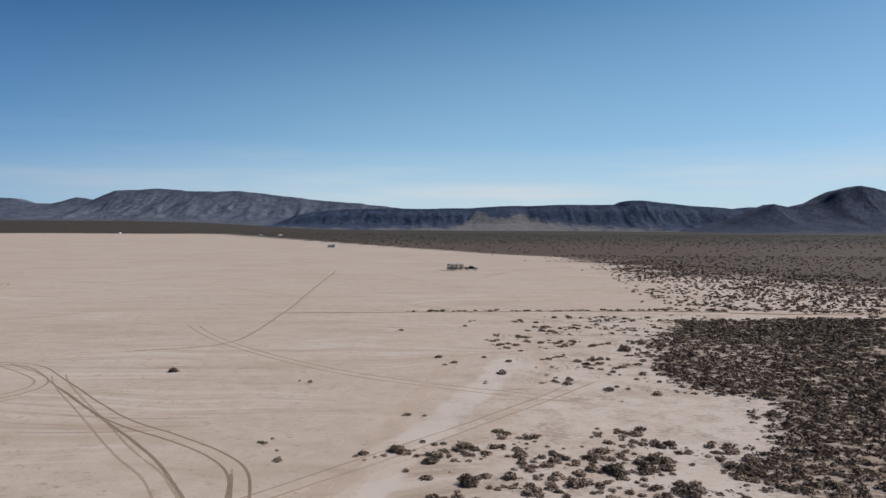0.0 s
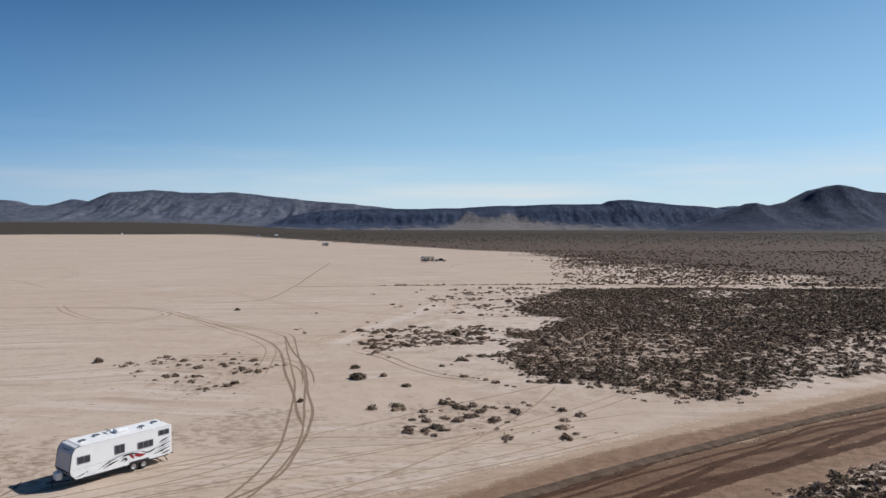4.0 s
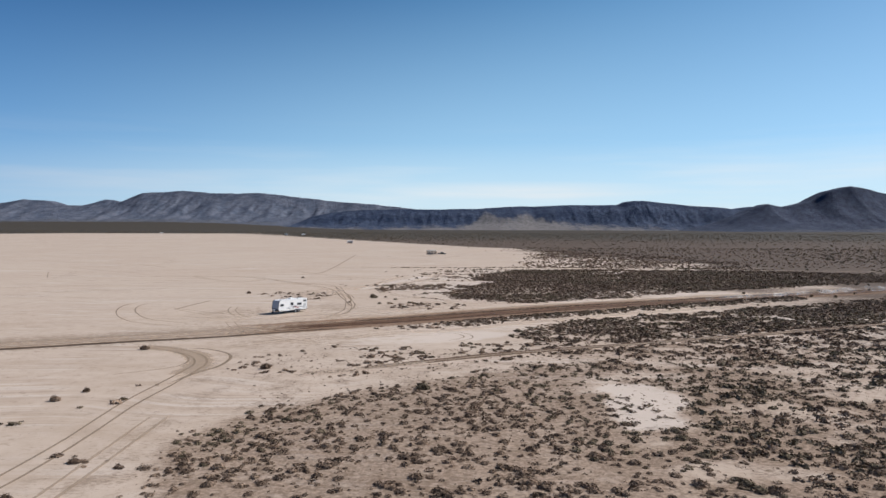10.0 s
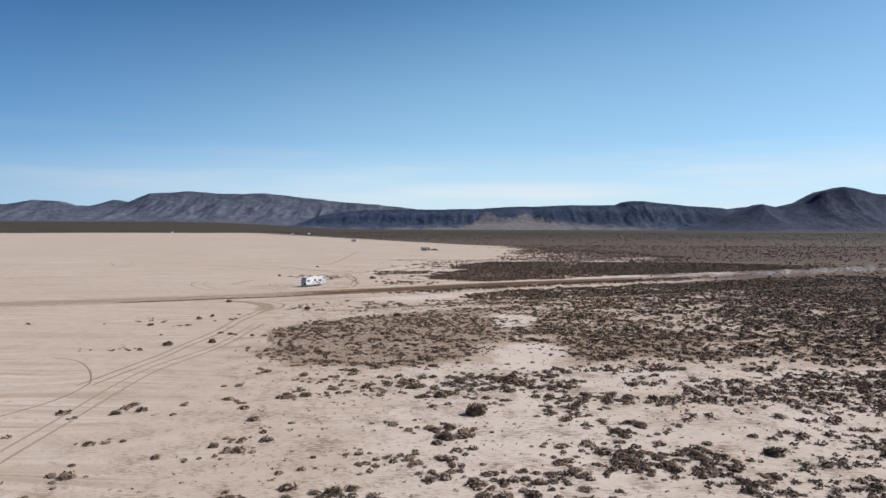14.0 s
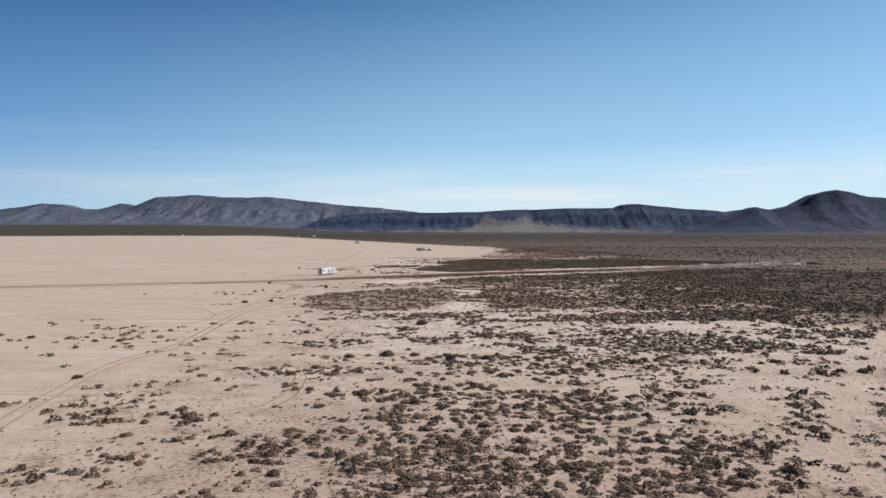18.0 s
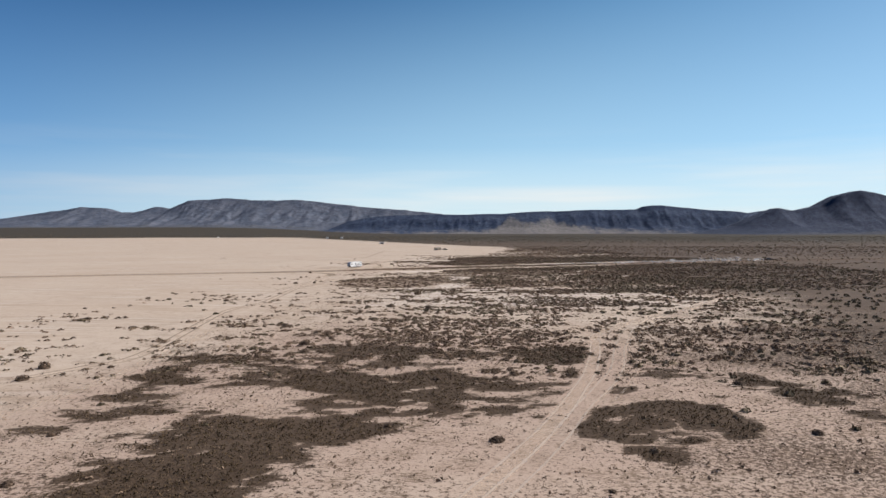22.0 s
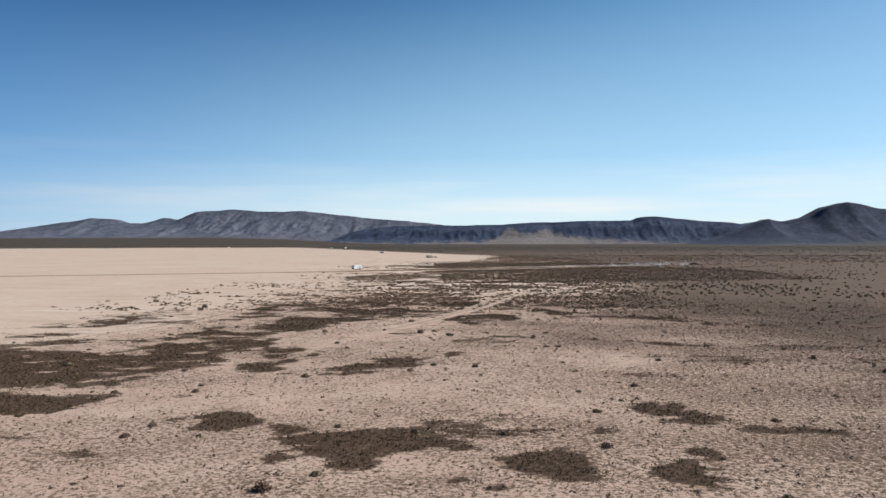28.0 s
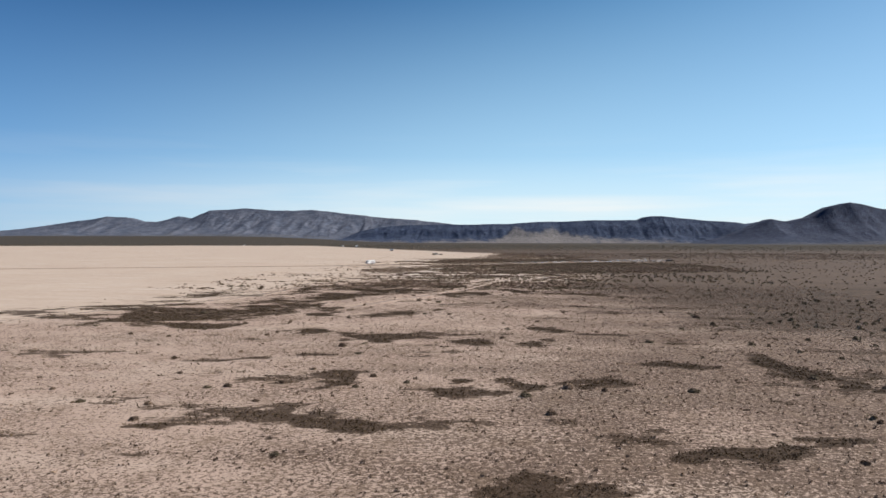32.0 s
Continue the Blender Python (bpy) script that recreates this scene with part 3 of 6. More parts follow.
    mats = np.maximum.reduce([
        mats, inside(ex, ey, [(-12, -371), (6, -373), (18, -360), (22, -358), (26, -353), (35, -352.5), (35, -360), (37, -377), (30, -390), (27, -402), (24, -399), (12, -403), (-6, -412)], 2.0),
        inside(ex, ey, [(35.5, -365), (40, -364), (46.5, -367), (49.5, -371), (45.5, -376), (41, -376)], 1.2), inside(ex, ey, [(54, -387), (56, -382), (60, -380.5), (60, -375), (69, -374), (69.5, -378), (65, -386), (57, -390), (41, -389)], 1.3),
        inside(ex, ey, [(40, -388), (37.5, -380), (39.5, -376), (44, -377), (47, -388)], 1.4), spot(ex, ey, 72, -369.5, 3, 2.4), spot(ex, ey, 82.5, -347.6, 3.4, 1.5), inside(ex, ey, [(100, -350), (107, -351.5), (117, -355), (115, -359), (105, -355)], 1.0),
        inside(ex, ey, [(43, -415), (48, -412), (55, -417.5), (53.5, -422), (47, -422)], 1.0), inside(ex, ey, [(56, -419), (64, -420), (68.5, -418.5), (79, -424), (71, -426.5), (69.5, -433), (66.5, -434), (63, -428), (58, -423.5)], 1.0),
        spot(ex, ey, 60, -429.6, 3.2, 1.8, -30), inside(ex, ey, [(81, -426), (87, -425.5), (89, -432), (85, -434.5), (82.5, -431)], 0.9), inside(ex, ey, [(94, -430.5), (100, -425.5), (105, -427), (100.5, -435), (97, -432.5)], 0.9),
        spot(ex, ey, 89.7, -418, 3.8, 1.6), spot(ex, ey, 82.4, -414, 3.2, 1.5), inside(ex, ey, [(94, -407.5), (100.5, -405), (108, -413.5), (117, -416), (116, -418.5), (106, -416.5), (97, -413)], 1.0), spot(ex, ey, 78.7, -436, 2.2, 0.9),
        inside(ex, ey, [(6, -409), (16, -407), (30, -405), (33, -410), (29, -416), (22, -416.5)], 1.6)])
    mats = np.maximum.reduce([
        mats, inside(ex, ey, [(63, -465.5), (66, -461.5), (73, -460.5), (73, -468.5), (71.5, -474.5), (67.5, -473)], 0.9), inside(ex, ey, [(77, -472), (85.5, -469.5), (91, -472), (89, -477), (80.5, -479)], 1.0),
        spot(ex, ey, 86.8, -466.3, 2.6, 1.7), inside(ex, ey, [(91, -465.5), (96.5, -463), (98, -469.5), (94.5, -472.5), (93, -468.5)], 0.8), inside(ex, ey, [(101, -466), (106, -461), (108.5, -466), (108, -469), (103, -470.5)], 0.8),
        inside(ex, ey, [(112, -451.5), (119, -447.5), (126, -453), (117, -457)], 1.0), spot(ex, ey, 66.7, -474.5, 2, 1.3), inside(ex, ey, [(37.5, -453), (43, -452), (46, -455.5), (42, -456.5)], 0.8),
        inside(ex, ey, [(60, -485), (67, -486.5), (76, -488), (80.5, -491), (78, -494.5), (71, -492.5)], 0.9), inside(ex, ey, [(88, -508), (97, -505.5), (100, -511), (92, -513)], 0.9), inside(ex, ey, [(106, -500.5), (111, -497), (120, -496.3), (118, -500.5), (109, -502)], 0.9),
        inside(ex, ey, [(134, -435), (140, -456), (143, -468), (139, -473), (131, -465)], 1.5), spot(ex, ey, 124, -493.5, 5, 1.6, -14), spot(ex, ey, 52, -493.3, 2.6, 2), spot(ex, ey, 50, -453, 4, 1.6), spot(ex, ey, 76, -447, 5, 1.3), spot(ex, ey, 60, -447, 4, 1.2)])
    strewn = step(cloudy(x * 0.35, y, 7, 4, 61), 0.62 - 0.04 * step(x, 70, 120), 0.68) * gravel * step(y, -300, -330) * 0.6
    strewn = np.maximum(strewn, 0.8 * step(cloudy(x * 0.45, y, 8, 4, 67), 0.52, 0.59) * step(right, -25, 0) * step(x + wob * 30, 96, 80) * step(y + wob * 20, -262, -274) * step(y, -335, -315))
    strewn = np.maximum(strewn, 0.8 * step(cloudy(x * 0.4, y, 8, 4, 62), 0.50, 0.60) * step(right, -34, -12) * step(x, 36, 22) * step(y, -300, -318) * step(y, -420, -400))
    holes = step(0.55 * cloudy(x * 0.55, y, 6, 4, 63, 0.6) + 0.45 * cloudy(x * 0.7, y, 1.9, 2, 64), 0.38, 0.51)
    mats = np.maximum(np.maximum(mats * (0.25 + 0.9 * holes), strewn * holes), 0)
    bands = cloudy(x * 0.4, y, 12, 4, 66, 0.6)
    stony = gravel * np.clip(0.14 + 0.75 * step(x + wob * 60, 60, 128) + 0.2 * step(y, -400, -470) + 1.3 * (bands - 0.5), 0, 1)
    tufts = gravel * (0.35 + 0.65 * stony)
    clear = step(off_line(x, y, ROAD), 3.0, 7.0) * step(off_line(x, y, OLD_ROAD), 1.0, 2.2) * step(off_line(x, y, FAR_TRACK), 0.4, 1.6) * step(off_line(x, y, LIGHT_TRACK), 0.8, 2.4)
    twotrack = np.minimum(off_line(x, y, GRAVEL_TRACK), off_line(x, y, GRAVEL_FORK))
    clear = clear * step(twotrack, 0.5, 2.2)
    thick, mats, tufts = thick * clear, mats * clear, tufts * clear
    shore = step(right, -60, -4) * (1 - scrubby)
    stray = (shore * step(y, -75, -140) * 0.42 * step(0.5 * cloudy(x * 0.5, y, 4, 3, 68) + 0.5 * cloudy(x * 0.6, y, 13, 2, 69), 0.545, 0.61)
             + step(right, -40, 0) * (1 - scrubby) * step(y, 30, 60) * step(y, 150, 110) * 0.014) * clear
    dense = np.clip(1.0 * a * (0.35 + 0.65 * step(cloudy(x, y, 10, 3, 59), 0.30, 0.52)) + 0.95 * berm * step(x, 16, 28) + 0.5 * dark + 0.8 * corner * clump + 0.22 * east * clump + 0.15 * flat_b * clump, 0, 1) * clear
    scrub = np.clip(0.62 * flat_b + 0.6 * east * (0.5 + clump) + 0.4 * corner + 0.5 * a, 0, 1) * (1 - bare) * (1 - pave) * clear
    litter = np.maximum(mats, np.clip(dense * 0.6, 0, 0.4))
    scuff = np.maximum.reduce([0.5 * spot(wx, wy, -29, -15, 11, 9, 20), 0.5 * spot(wx, wy, -9, -2, 9, 7, 20), 0.4 * tussock, 0.5 * spot(wx, wy, 13, 2, 14, 7, 30), 0.35 * spot(wx, wy, -10, -26, 40, 9, 27),
                               0.8 * (1 - step(off_line(x, y, ROAD), 4, 11)), 0.06 * (1 - step(right, -35, -2)), 0.4 * spot(wx, wy, -2, -52, 20, 8, 20)])
    twig = np.clip(np.maximum(step(right, -22, 2) * step(y, -50, -75), 0.7 * step(right, -10, 8) * step(y, -10, 20) * step(y, 170, 150)) + 0.3 * stony, 0, 1) * (1 - 0.8 * bare)
    pale = np.maximum.reduce([bare * 0.8, speck * 0.42, 0.5 * step(right, -14, 10) * step(y, -10, 20) * step(y, 165, 150), 0.55 * middle * step(y, -225, -195) * step(right, 0, 25),
                              0.42 * (1 - step(off_line(x, y, [(-5, 14), (-6.5, 28), (-7, 43), (-4.5, 56), (1, 72), (7, 96), (20, 121)]), 0.8, 4.5)),
                              0.7 * (1 - step(off_line(x, y, [(-6, 48), (-4, 60), (-1, 67), (5, 84), (10, 101)]), 1.0, 4))])
    return dict(twig=twig, stony=stony, far=step(y + 0.12 * np.abs(x) + wob * 120, 620, 1150), dense=dense, scrub=scrub, scuff=scuff, pave=pave, gravel=gravel, litter=litter, thick=thick, mats=mats, tufts=tufts, stray=stray,
                pale=pale * (1 - 0.8 * pave), scrubby=scrubby, right=right)


def land_rise(x, y):
    """The long slope up to the foot of the hills."""
    return (2 + 36 * step(x, -300, -1500)) * step(y, 1500, 3300)


def ground_height(x, y):
    far = np.hypot(x - 40, y + 150)
    rise = land_rise(x, y)
    swell = (cloudy(x, y, 26, 3, 71) - 0.5) * 0.5 + (cloudy(x, y, 4, 2, 73) - 0.5) * 0.10
    near = step(off_line(x, y, ROAD), 2.0, 6.0)
    flat = step(x - np.interp(y, EDGE_Y, EDGE_X), -20, 20)
    bank = 0.45 * step(off_line(x, y, BERM), 4.5, 1.0) * step(x, 8, 22)
    return rise + bank + swell * flat * near * step(far, 1200, 600)


def axis(a, b, fine, low, high, grow=1.13):
    inner = list(np.arange(a, b + fine / 2, fine))
    s, v, up = fine, inner[-1], []
    while v < high:
        s *= grow
        v += s
        up.append(min(v, high))
    s, v, down = fine, inner[0], []
    while v > low:
        s *= grow
        v -= s
        down.append(max(v, low))
    return np.array(down[::-1] + inner + up)


def sheet(name, gx, gy, z, mat, masks=(), smooth=True):
    """A mesh over a net of plan points."""
    nx, ny = len(gx), len(gy)
    co = np.stack([np.broadcast_to(gx[:, None], (nx, ny)), np.broadcast_to(gy[None, :], (nx, ny)), z], -1).reshape(-1, 3) if np.ndim(gx) == 1 else None
    return net(name, co.reshape(nx, ny, 3), mat, masks, smooth)


def net(name, co, mat, masks=(), smooth=True):
    nx, ny = co.shape[:2]
    me = bpy.data.meshes.new(name)
    i = np.arange(nx * ny).reshape(nx, ny)
    quads = np.stack([i[:-1, :-1], i[1:, :-1], i[1:, 1:], i[:-1, 1:]], -1).reshape(-1, 4)
    me.vertices.add(nx * ny)
    me.vertices.foreach_set("co", co.reshape(-1).astype(np.float32))
    me.loops.add(quads.size)
    me.loops.foreach_set("vertex_index", quads.reshape(-1).astype(np.int32))
    me.polygons.add(len(quads))
    me.polygons.foreach_set("loop_start", np.arange(0, quads.size, 4, dtype=np.int32))
    me.polygons.foreach_set("use_smooth", np.full(len(quads), smooth))
    me.update(calc_edges=True)
    for key, values in dict(masks).items():
        a = me.attributes.new(key, 'FLOAT', 'POINT')
        a.data.foreach_set("value", np.asarray(values, np.float32).reshape(-1))
    me.materials.append(mat)
    return new(name, me)


gx = axis(-150, 230, 1.6, -4200, 4600)
gy = axis(-540, 330, 1.6, -1400, 4700)
GX, GY = np.meshgrid(gx, gy, indexing="ij")
plan = layout(GX, GY)
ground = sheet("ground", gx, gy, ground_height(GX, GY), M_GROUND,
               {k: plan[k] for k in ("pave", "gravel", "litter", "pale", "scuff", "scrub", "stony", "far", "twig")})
tagged(ground, "pale cracked clay of a dry lake bed beside scrubby gravel flats", "ground", kind="structure")


GZ = ground_height(GX, GY)


def ground_at(x, y):
    """Height of the sheet under points of the plan."""
    x, y = np.asarray(x, float), np.asarray(y, float)
    i = np.clip(np.searchsorted(gx, x) - 1, 0, len(gx) - 2)
    j = np.clip(np.searchsorted(gy, y) - 1, 0, len(gy) - 2)
    u, v = (x - gx[i]) / (gx[i + 1] - gx[i]), (y - gy[j]) / (gy[j + 1] - gy[j])
    return (GZ[i, j] * (1 - u) + GZ[i + 1, j] * u) * (1 - v) + (GZ[i, j + 1] * (1 - u) + GZ[i + 1, j + 1] * u) * v


def range_of_hills(name, label, mat, y0, ridge, depth, gully, seed, talus_to=0.35, cliff=0.0, back=500, step_x=12.0, fan=0.0):
    """A line of hills: ridge gives (x, height) along it, y0 its crest's distance; gullies run down its face."""
    rx, rz = np.array([p[0] for p in ridge], float), np.array([p[1] for p in ridge], float)
    u = np.arange(rx[0], rx[-1] + step_x / 2, step_x)
    v = np.concatenate([np.linspace(0, 1, 64), 1 + np.linspace(0.06, 1, 8)])
    U, V = np.meshgrid(u, v, indexing="ij")
    crest = np.interp(U, rx, rz) * (1 + 0.05 * (cloudy(U, 0 * U, 60, 4, seed + 3) - 0.5) * (1 - cliff))
    ends = step(U, rx[0], rx[0] + 60) * step(U, rx[-1], rx[-1] - 60) if cliff else 1.0
    groove = np.abs(cloudy(U + (cloudy(U, V * 300, 120, 2, seed) - 0.5) * 190, V * 260, gully, 4, seed, 0.6) - 0.5) * 2
    groove2 = cloudy(U, V * 160, gully * 0.35, 3, seed + 9) - 0.5
    fall = np.where(V > 1, 1 - 0.75 * step(V, 1.15, 2.0), 1.0)
    mid = np.clip(4 * V * (1 - V), 0, 1)
    face = np.where(V <= 1, (1 - cliff) * V ** (1.5 + (0.2 if cliff else 0)) + cliff * step(V, 0.62, 0.86), 1.0)
    talus = 1 - step(V, talus_to * 0.4, talus_to)
    smooth = 1.0
    if fan:
        # pale fans: a steep left rim, streaks up to the cap, a long thin foot
        drift = U + (cloudy(U, V * 120, 90, 2, seed + 13) - 0.5) * 50
        reach = np.interp(drift, (-420, -60, 40, 110, 171, 230, 300, 385, 430, 520, 620, 760, 1000), (0.16, 0.24, 0.3, 0.5, 0.95, 0.76, 0.64, 0.86, 0.66, 0.5, 0.38, 0.28, 0.12))
        body = step(reach - face, -0.34, 0.45) * (V <= 1)
        smooth = 1 - 0.75 * body
        talus = np.maximum(talus * 0.6, fan * body * (0.45 + 0.8 * cloudy(U + V * 40, V * 25, 24, 3, seed + 15, 0.6)))
    spur = 1 - np.abs(cloudy(U + (V - 0.5) * 60, V * 90, gully * 0.42, 3, seed + 21, 0.6) - 0.5) * 2
    lift = face * fall * (1 - smooth * mid * (0.27 * (1 - groove) + 0.10 * (1 - spur))) + smooth * mid * 0.16 * groove2
    run = depth * (0.75 + 0.6 * cloudy(U, 0 * U, gully * 2.2, 3, seed + 5))
    y = np.where(V <= 1, y0 - run * (1 - V), y0 + back * (V - 1)) + (cloudy(U, V * 50, 200, 2, seed + 7) - 0.5) * 60
    base = land_rise(U, y) - 2
    z = base + (crest - base) * np.maximum(lift, 0)
    ob = net(name, np.stack([U, y, z], -1), mat, {"talus": talus})
    return tagged(ob, label, "mountain", kind="structure")

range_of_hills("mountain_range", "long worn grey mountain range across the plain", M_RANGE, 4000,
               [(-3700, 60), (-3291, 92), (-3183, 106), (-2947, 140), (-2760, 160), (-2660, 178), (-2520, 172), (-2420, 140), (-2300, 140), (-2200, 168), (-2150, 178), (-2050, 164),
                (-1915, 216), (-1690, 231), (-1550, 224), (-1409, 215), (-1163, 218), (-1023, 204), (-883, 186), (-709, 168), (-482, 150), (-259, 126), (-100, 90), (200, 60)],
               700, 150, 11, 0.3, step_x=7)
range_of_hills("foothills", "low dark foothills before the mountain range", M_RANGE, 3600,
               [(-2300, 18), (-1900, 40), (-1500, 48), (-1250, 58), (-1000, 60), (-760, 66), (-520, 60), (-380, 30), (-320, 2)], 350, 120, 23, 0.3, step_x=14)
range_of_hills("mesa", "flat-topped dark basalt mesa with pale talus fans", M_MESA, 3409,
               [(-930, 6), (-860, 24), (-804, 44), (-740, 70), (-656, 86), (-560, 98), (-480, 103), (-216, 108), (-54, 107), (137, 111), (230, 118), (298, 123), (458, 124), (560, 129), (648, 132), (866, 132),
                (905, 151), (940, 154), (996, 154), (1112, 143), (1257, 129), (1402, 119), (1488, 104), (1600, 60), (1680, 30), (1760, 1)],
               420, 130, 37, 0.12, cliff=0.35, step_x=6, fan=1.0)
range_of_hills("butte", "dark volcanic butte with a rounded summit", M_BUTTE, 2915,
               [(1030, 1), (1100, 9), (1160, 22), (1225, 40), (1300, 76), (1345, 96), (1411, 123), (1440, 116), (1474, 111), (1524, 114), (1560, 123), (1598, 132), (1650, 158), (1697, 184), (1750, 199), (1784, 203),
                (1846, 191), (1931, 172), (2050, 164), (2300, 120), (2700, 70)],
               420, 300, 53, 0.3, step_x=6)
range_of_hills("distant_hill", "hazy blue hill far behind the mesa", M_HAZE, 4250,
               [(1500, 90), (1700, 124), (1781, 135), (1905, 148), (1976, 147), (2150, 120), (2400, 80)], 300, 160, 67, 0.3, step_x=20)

# ---- roads and wheel tracks ----
def dirt_material(name, a, b, scale=0.5, cover=1.0, patchy=0.5, stretch=None):
    """Loose soil whose edges fray: the mask 'side' is 1 in the middle of the strip and 0 at its rims."""
    k = Nodes(name)
    mid, fine = k.noise(scale, 5, 0.6, stretch), k.noise(scale * 7, 4, 0.6)
    c = k.mix(k.ramp(k.math('MULTIPLY_ADD', fine, 0.5, mid), 0.5, 1.0), a, b)
    worn = k.math('MULTIPLY_ADD', k.math('ADD', mid, fine), patchy, -patchy)
    alpha = k.math('MULTIPLY', k.ramp(k.math('ADD', k.attr("side"), worn), 0.12, 0.62), cover)
    return k.done(c, 0.95, k.math('ADD', mid, fine), 0.4, 0.08, alpha, spec=0.1)


def smooth_line(pts, every):
    """Points at even steps along a curve through the given ones."""
    p = np.array(pts, float)
    p = np.vstack([2 * p[0] - p[1], p, 2 * p[-1] - p[-2]])
    out = []
    for i in range(1, len(p) - 2):
        n = max(2, int(np.hypot(*(p[i + 1] - p[i])) / every))
        t = np.linspace(0, 1, n, endpoint=False)[:, None]
        out.append(0.5 * (2 * p[i] + (p[i + 1] - p[i - 1]) * t + (2 * p[i - 1] - 5 * p[i] + 4 * p[i + 1] - p[i + 2]) * t ** 2
                          + (3 * p[i] - p[i - 1] - 3 * p[i + 1] + p[i + 2]) * t ** 3))
    return np.vstack(out + [p[-2:-1]])


def strip(name, pts, width, mat, lift, label, shift=0.0, every=1.5, across=7, wander=0.0, seed=1, fade=6.0, hump=0.0, category="road"):
    """A ribbon of soil that follows a line over the ground."""
    line = smooth_line(pts, every)
    tan = np.gradient(line, axis=0)
    tan /= np.hypot(tan[:, 0], tan[:, 1])[:, None] + 1e-9
    nor = np.stack([-tan[:, 1], tan[:, 0]], -1)
    run = np.concatenate([[0], np.cumsum(np.hypot(*np.diff(line, axis=0).T))])
    drift = shift + (cloudy(run, 0 * run, 14, 3, seed) - 0.5) * 2 * wander
    wide = width * (0.8 + 0.4 * cloudy(run, 0 * run, 9, 3, seed + 4))
    s = np.linspace(-0.5, 0.5, across)
    co = line[:, None, :] + nor[:, None, :] * (drift[:, None] + s[None, :] * wide[:, None])[:, :, None]
    side = (1 - (2 * np.abs(s)) ** 2)[None, :] * (step(run, 0, fade) * step(run, run[-1], run[-1] - fade))[:, None]
    clod = cloudy(co[..., 0], co[..., 1], 0.9, 3, seed + 8)
    z = ground_at(co[..., 0], co[..., 1]) + lift + hump * side * (0.4 + 1.2 * clod)
    ob = net(name, np.concatenate([co, z[..., None]], -1), mat, {"side": np.broadcast_to(side, z.shape)})
    ob.visible_shadow = hump > 0
    return tagged(ob, label, category, kind="structure")


M_SHOULDER = dirt_material("graded_tan_soil", (0.27, 0.195, 0.138), (0.36, 0.275, 0.205), 0.35, 0.7, 1.3, (0.4, 1.3, 1, 0.45))
M_BED = dirt_material("brown_road_soil", (0.070, 0.034, 0.019), (0.155, 0.092, 0.059), 0.45, 0.88, 1.5, (0.35, 1.5, 1, 0.47))
M_CHURN = dirt_material("churned_reddish_soil", (0.115, 0.064, 0.039), (0.225, 0.145, 0.098), 0.8, 0.8, 1.8)
M_RUT = dirt_material("damp_dark_rut_soil", (0.038, 0.018, 0.010), (0.080, 0.042, 0.026), 0.5, 0.95, 1.7)
M_OLD = dirt_material("old_dark_track_soil", (0.060, 0.040, 0.027), (0.135, 0.095, 0.068), 0.5, 0.6, 2.2)
M_TRACK = dirt_material("scuffed_wheel_track", (0.118, 0.086, 0.059), (0.197, 0.144, 0.102), 0.7, 0.8, 1.3)
M_FAINT = dirt_material("faint_wheel_track", (0.217, 0.164, 0.118), (0.282, 0.216, 0.158), 0.3, 0.72, 1.6)
M_LIGHT = dirt_material("light_packed_track", (0.36, 0.285, 0.22), (0.43, 0.35, 0.28), 0.5, 0.6, 1.6)
M_WORN = dirt_material("worn_pale_track", (0.352, 0.276, 0.216), (0.400, 0.324, 0.260), 0.4, 0.32, 1.6)
M_PALE_RUT = dirt_material("pale_rut_soil", (0.368, 0.296, 0.240), (0.416, 0.344, 0.288), 0.6, 0.7, 1.3)
M_CLOD = dirt_material("churned_brown_clods", (0.066, 0.045, 0.030), (0.138, 0.095, 0.066), 1.2, 1.0, 0.8)

strip("road_shoulder", [(p[0] - 2.8, p[1] + 5.2) for p in ROAD[5:13]], 9, M_SHOULDER, 0.03, "graded tan soil shoulder of the dirt road", wander=1.0, seed=3, fade=25)
strip("road", ROAD[4:], 8.0, M_BED, 0.05, "brown dirt road of packed damp soil", wander=0.6, seed=4, across=9, fade=30)
strip("road", ROAD[:6], 7.0, M_WORN, 0.05, "pale packed dirt road over the lake bed", wander=0.5, seed=5, across=9, fade=12)
strip("road_verge", ROAD[4:], 6, M_CHURN, 0.065, "churned reddish verge along the dirt road", shift=-4.6, wander=1.0, seed=6, fade=20)
strip("road_verge", ROAD[4:12], 4, M_CHURN, 0.062, "scraped reddish edge of the dirt road", shift=5.4, wander=1.2, seed=7, fade=20)
for i, (off, w) in enumerate(((-2.6, 1.6), (-1.6, 1.3), (-0.6, 0.9), (0.4, 0.6), (1.6, 0.5), (2.9, 0.8))):
    strip("road_rut", ROAD[4:], w, M_RUT, 0.08 + 0.006 * i, "dark damp wheel rut pressed into the dirt road", shift=off, wander=1.3, seed=20 + 3 * i, across=5, fade=25)
for i, (off, w) in enumerate(((-2.4, 0.7), (-0.5, 0.5), (1.4, 0.8), (3.0, 0.4))):
    strip("road_rut", ROAD[:6], w, M_TRACK, 0.08 + 0.006 * i, "brown wheel rut along the pale road", shift=off, wander=0.7, seed=30 + 3 * i, across=5)
strip("road_windrow", [(2, -32), (10, -28), (23, -20), (39, -10), (59, 1), (95, 19), (150, 44), (240, 82)], 1.5, M_CLOD, 0.04, "windrow of churned soil clods along the road", shift=3.6,
      wander=0.35, seed=37, hump=0.22, every=0.6)
strip("road_windrow", [(-60, -62), (-23, -45), (-11, -38.5), (0, -33)], 1.4, M_CLOD, 0.04, "low windrow of crumbled soil along the road", shift=-5.5, wander=0.5, seed=38, hump=0.15, every=0.7)
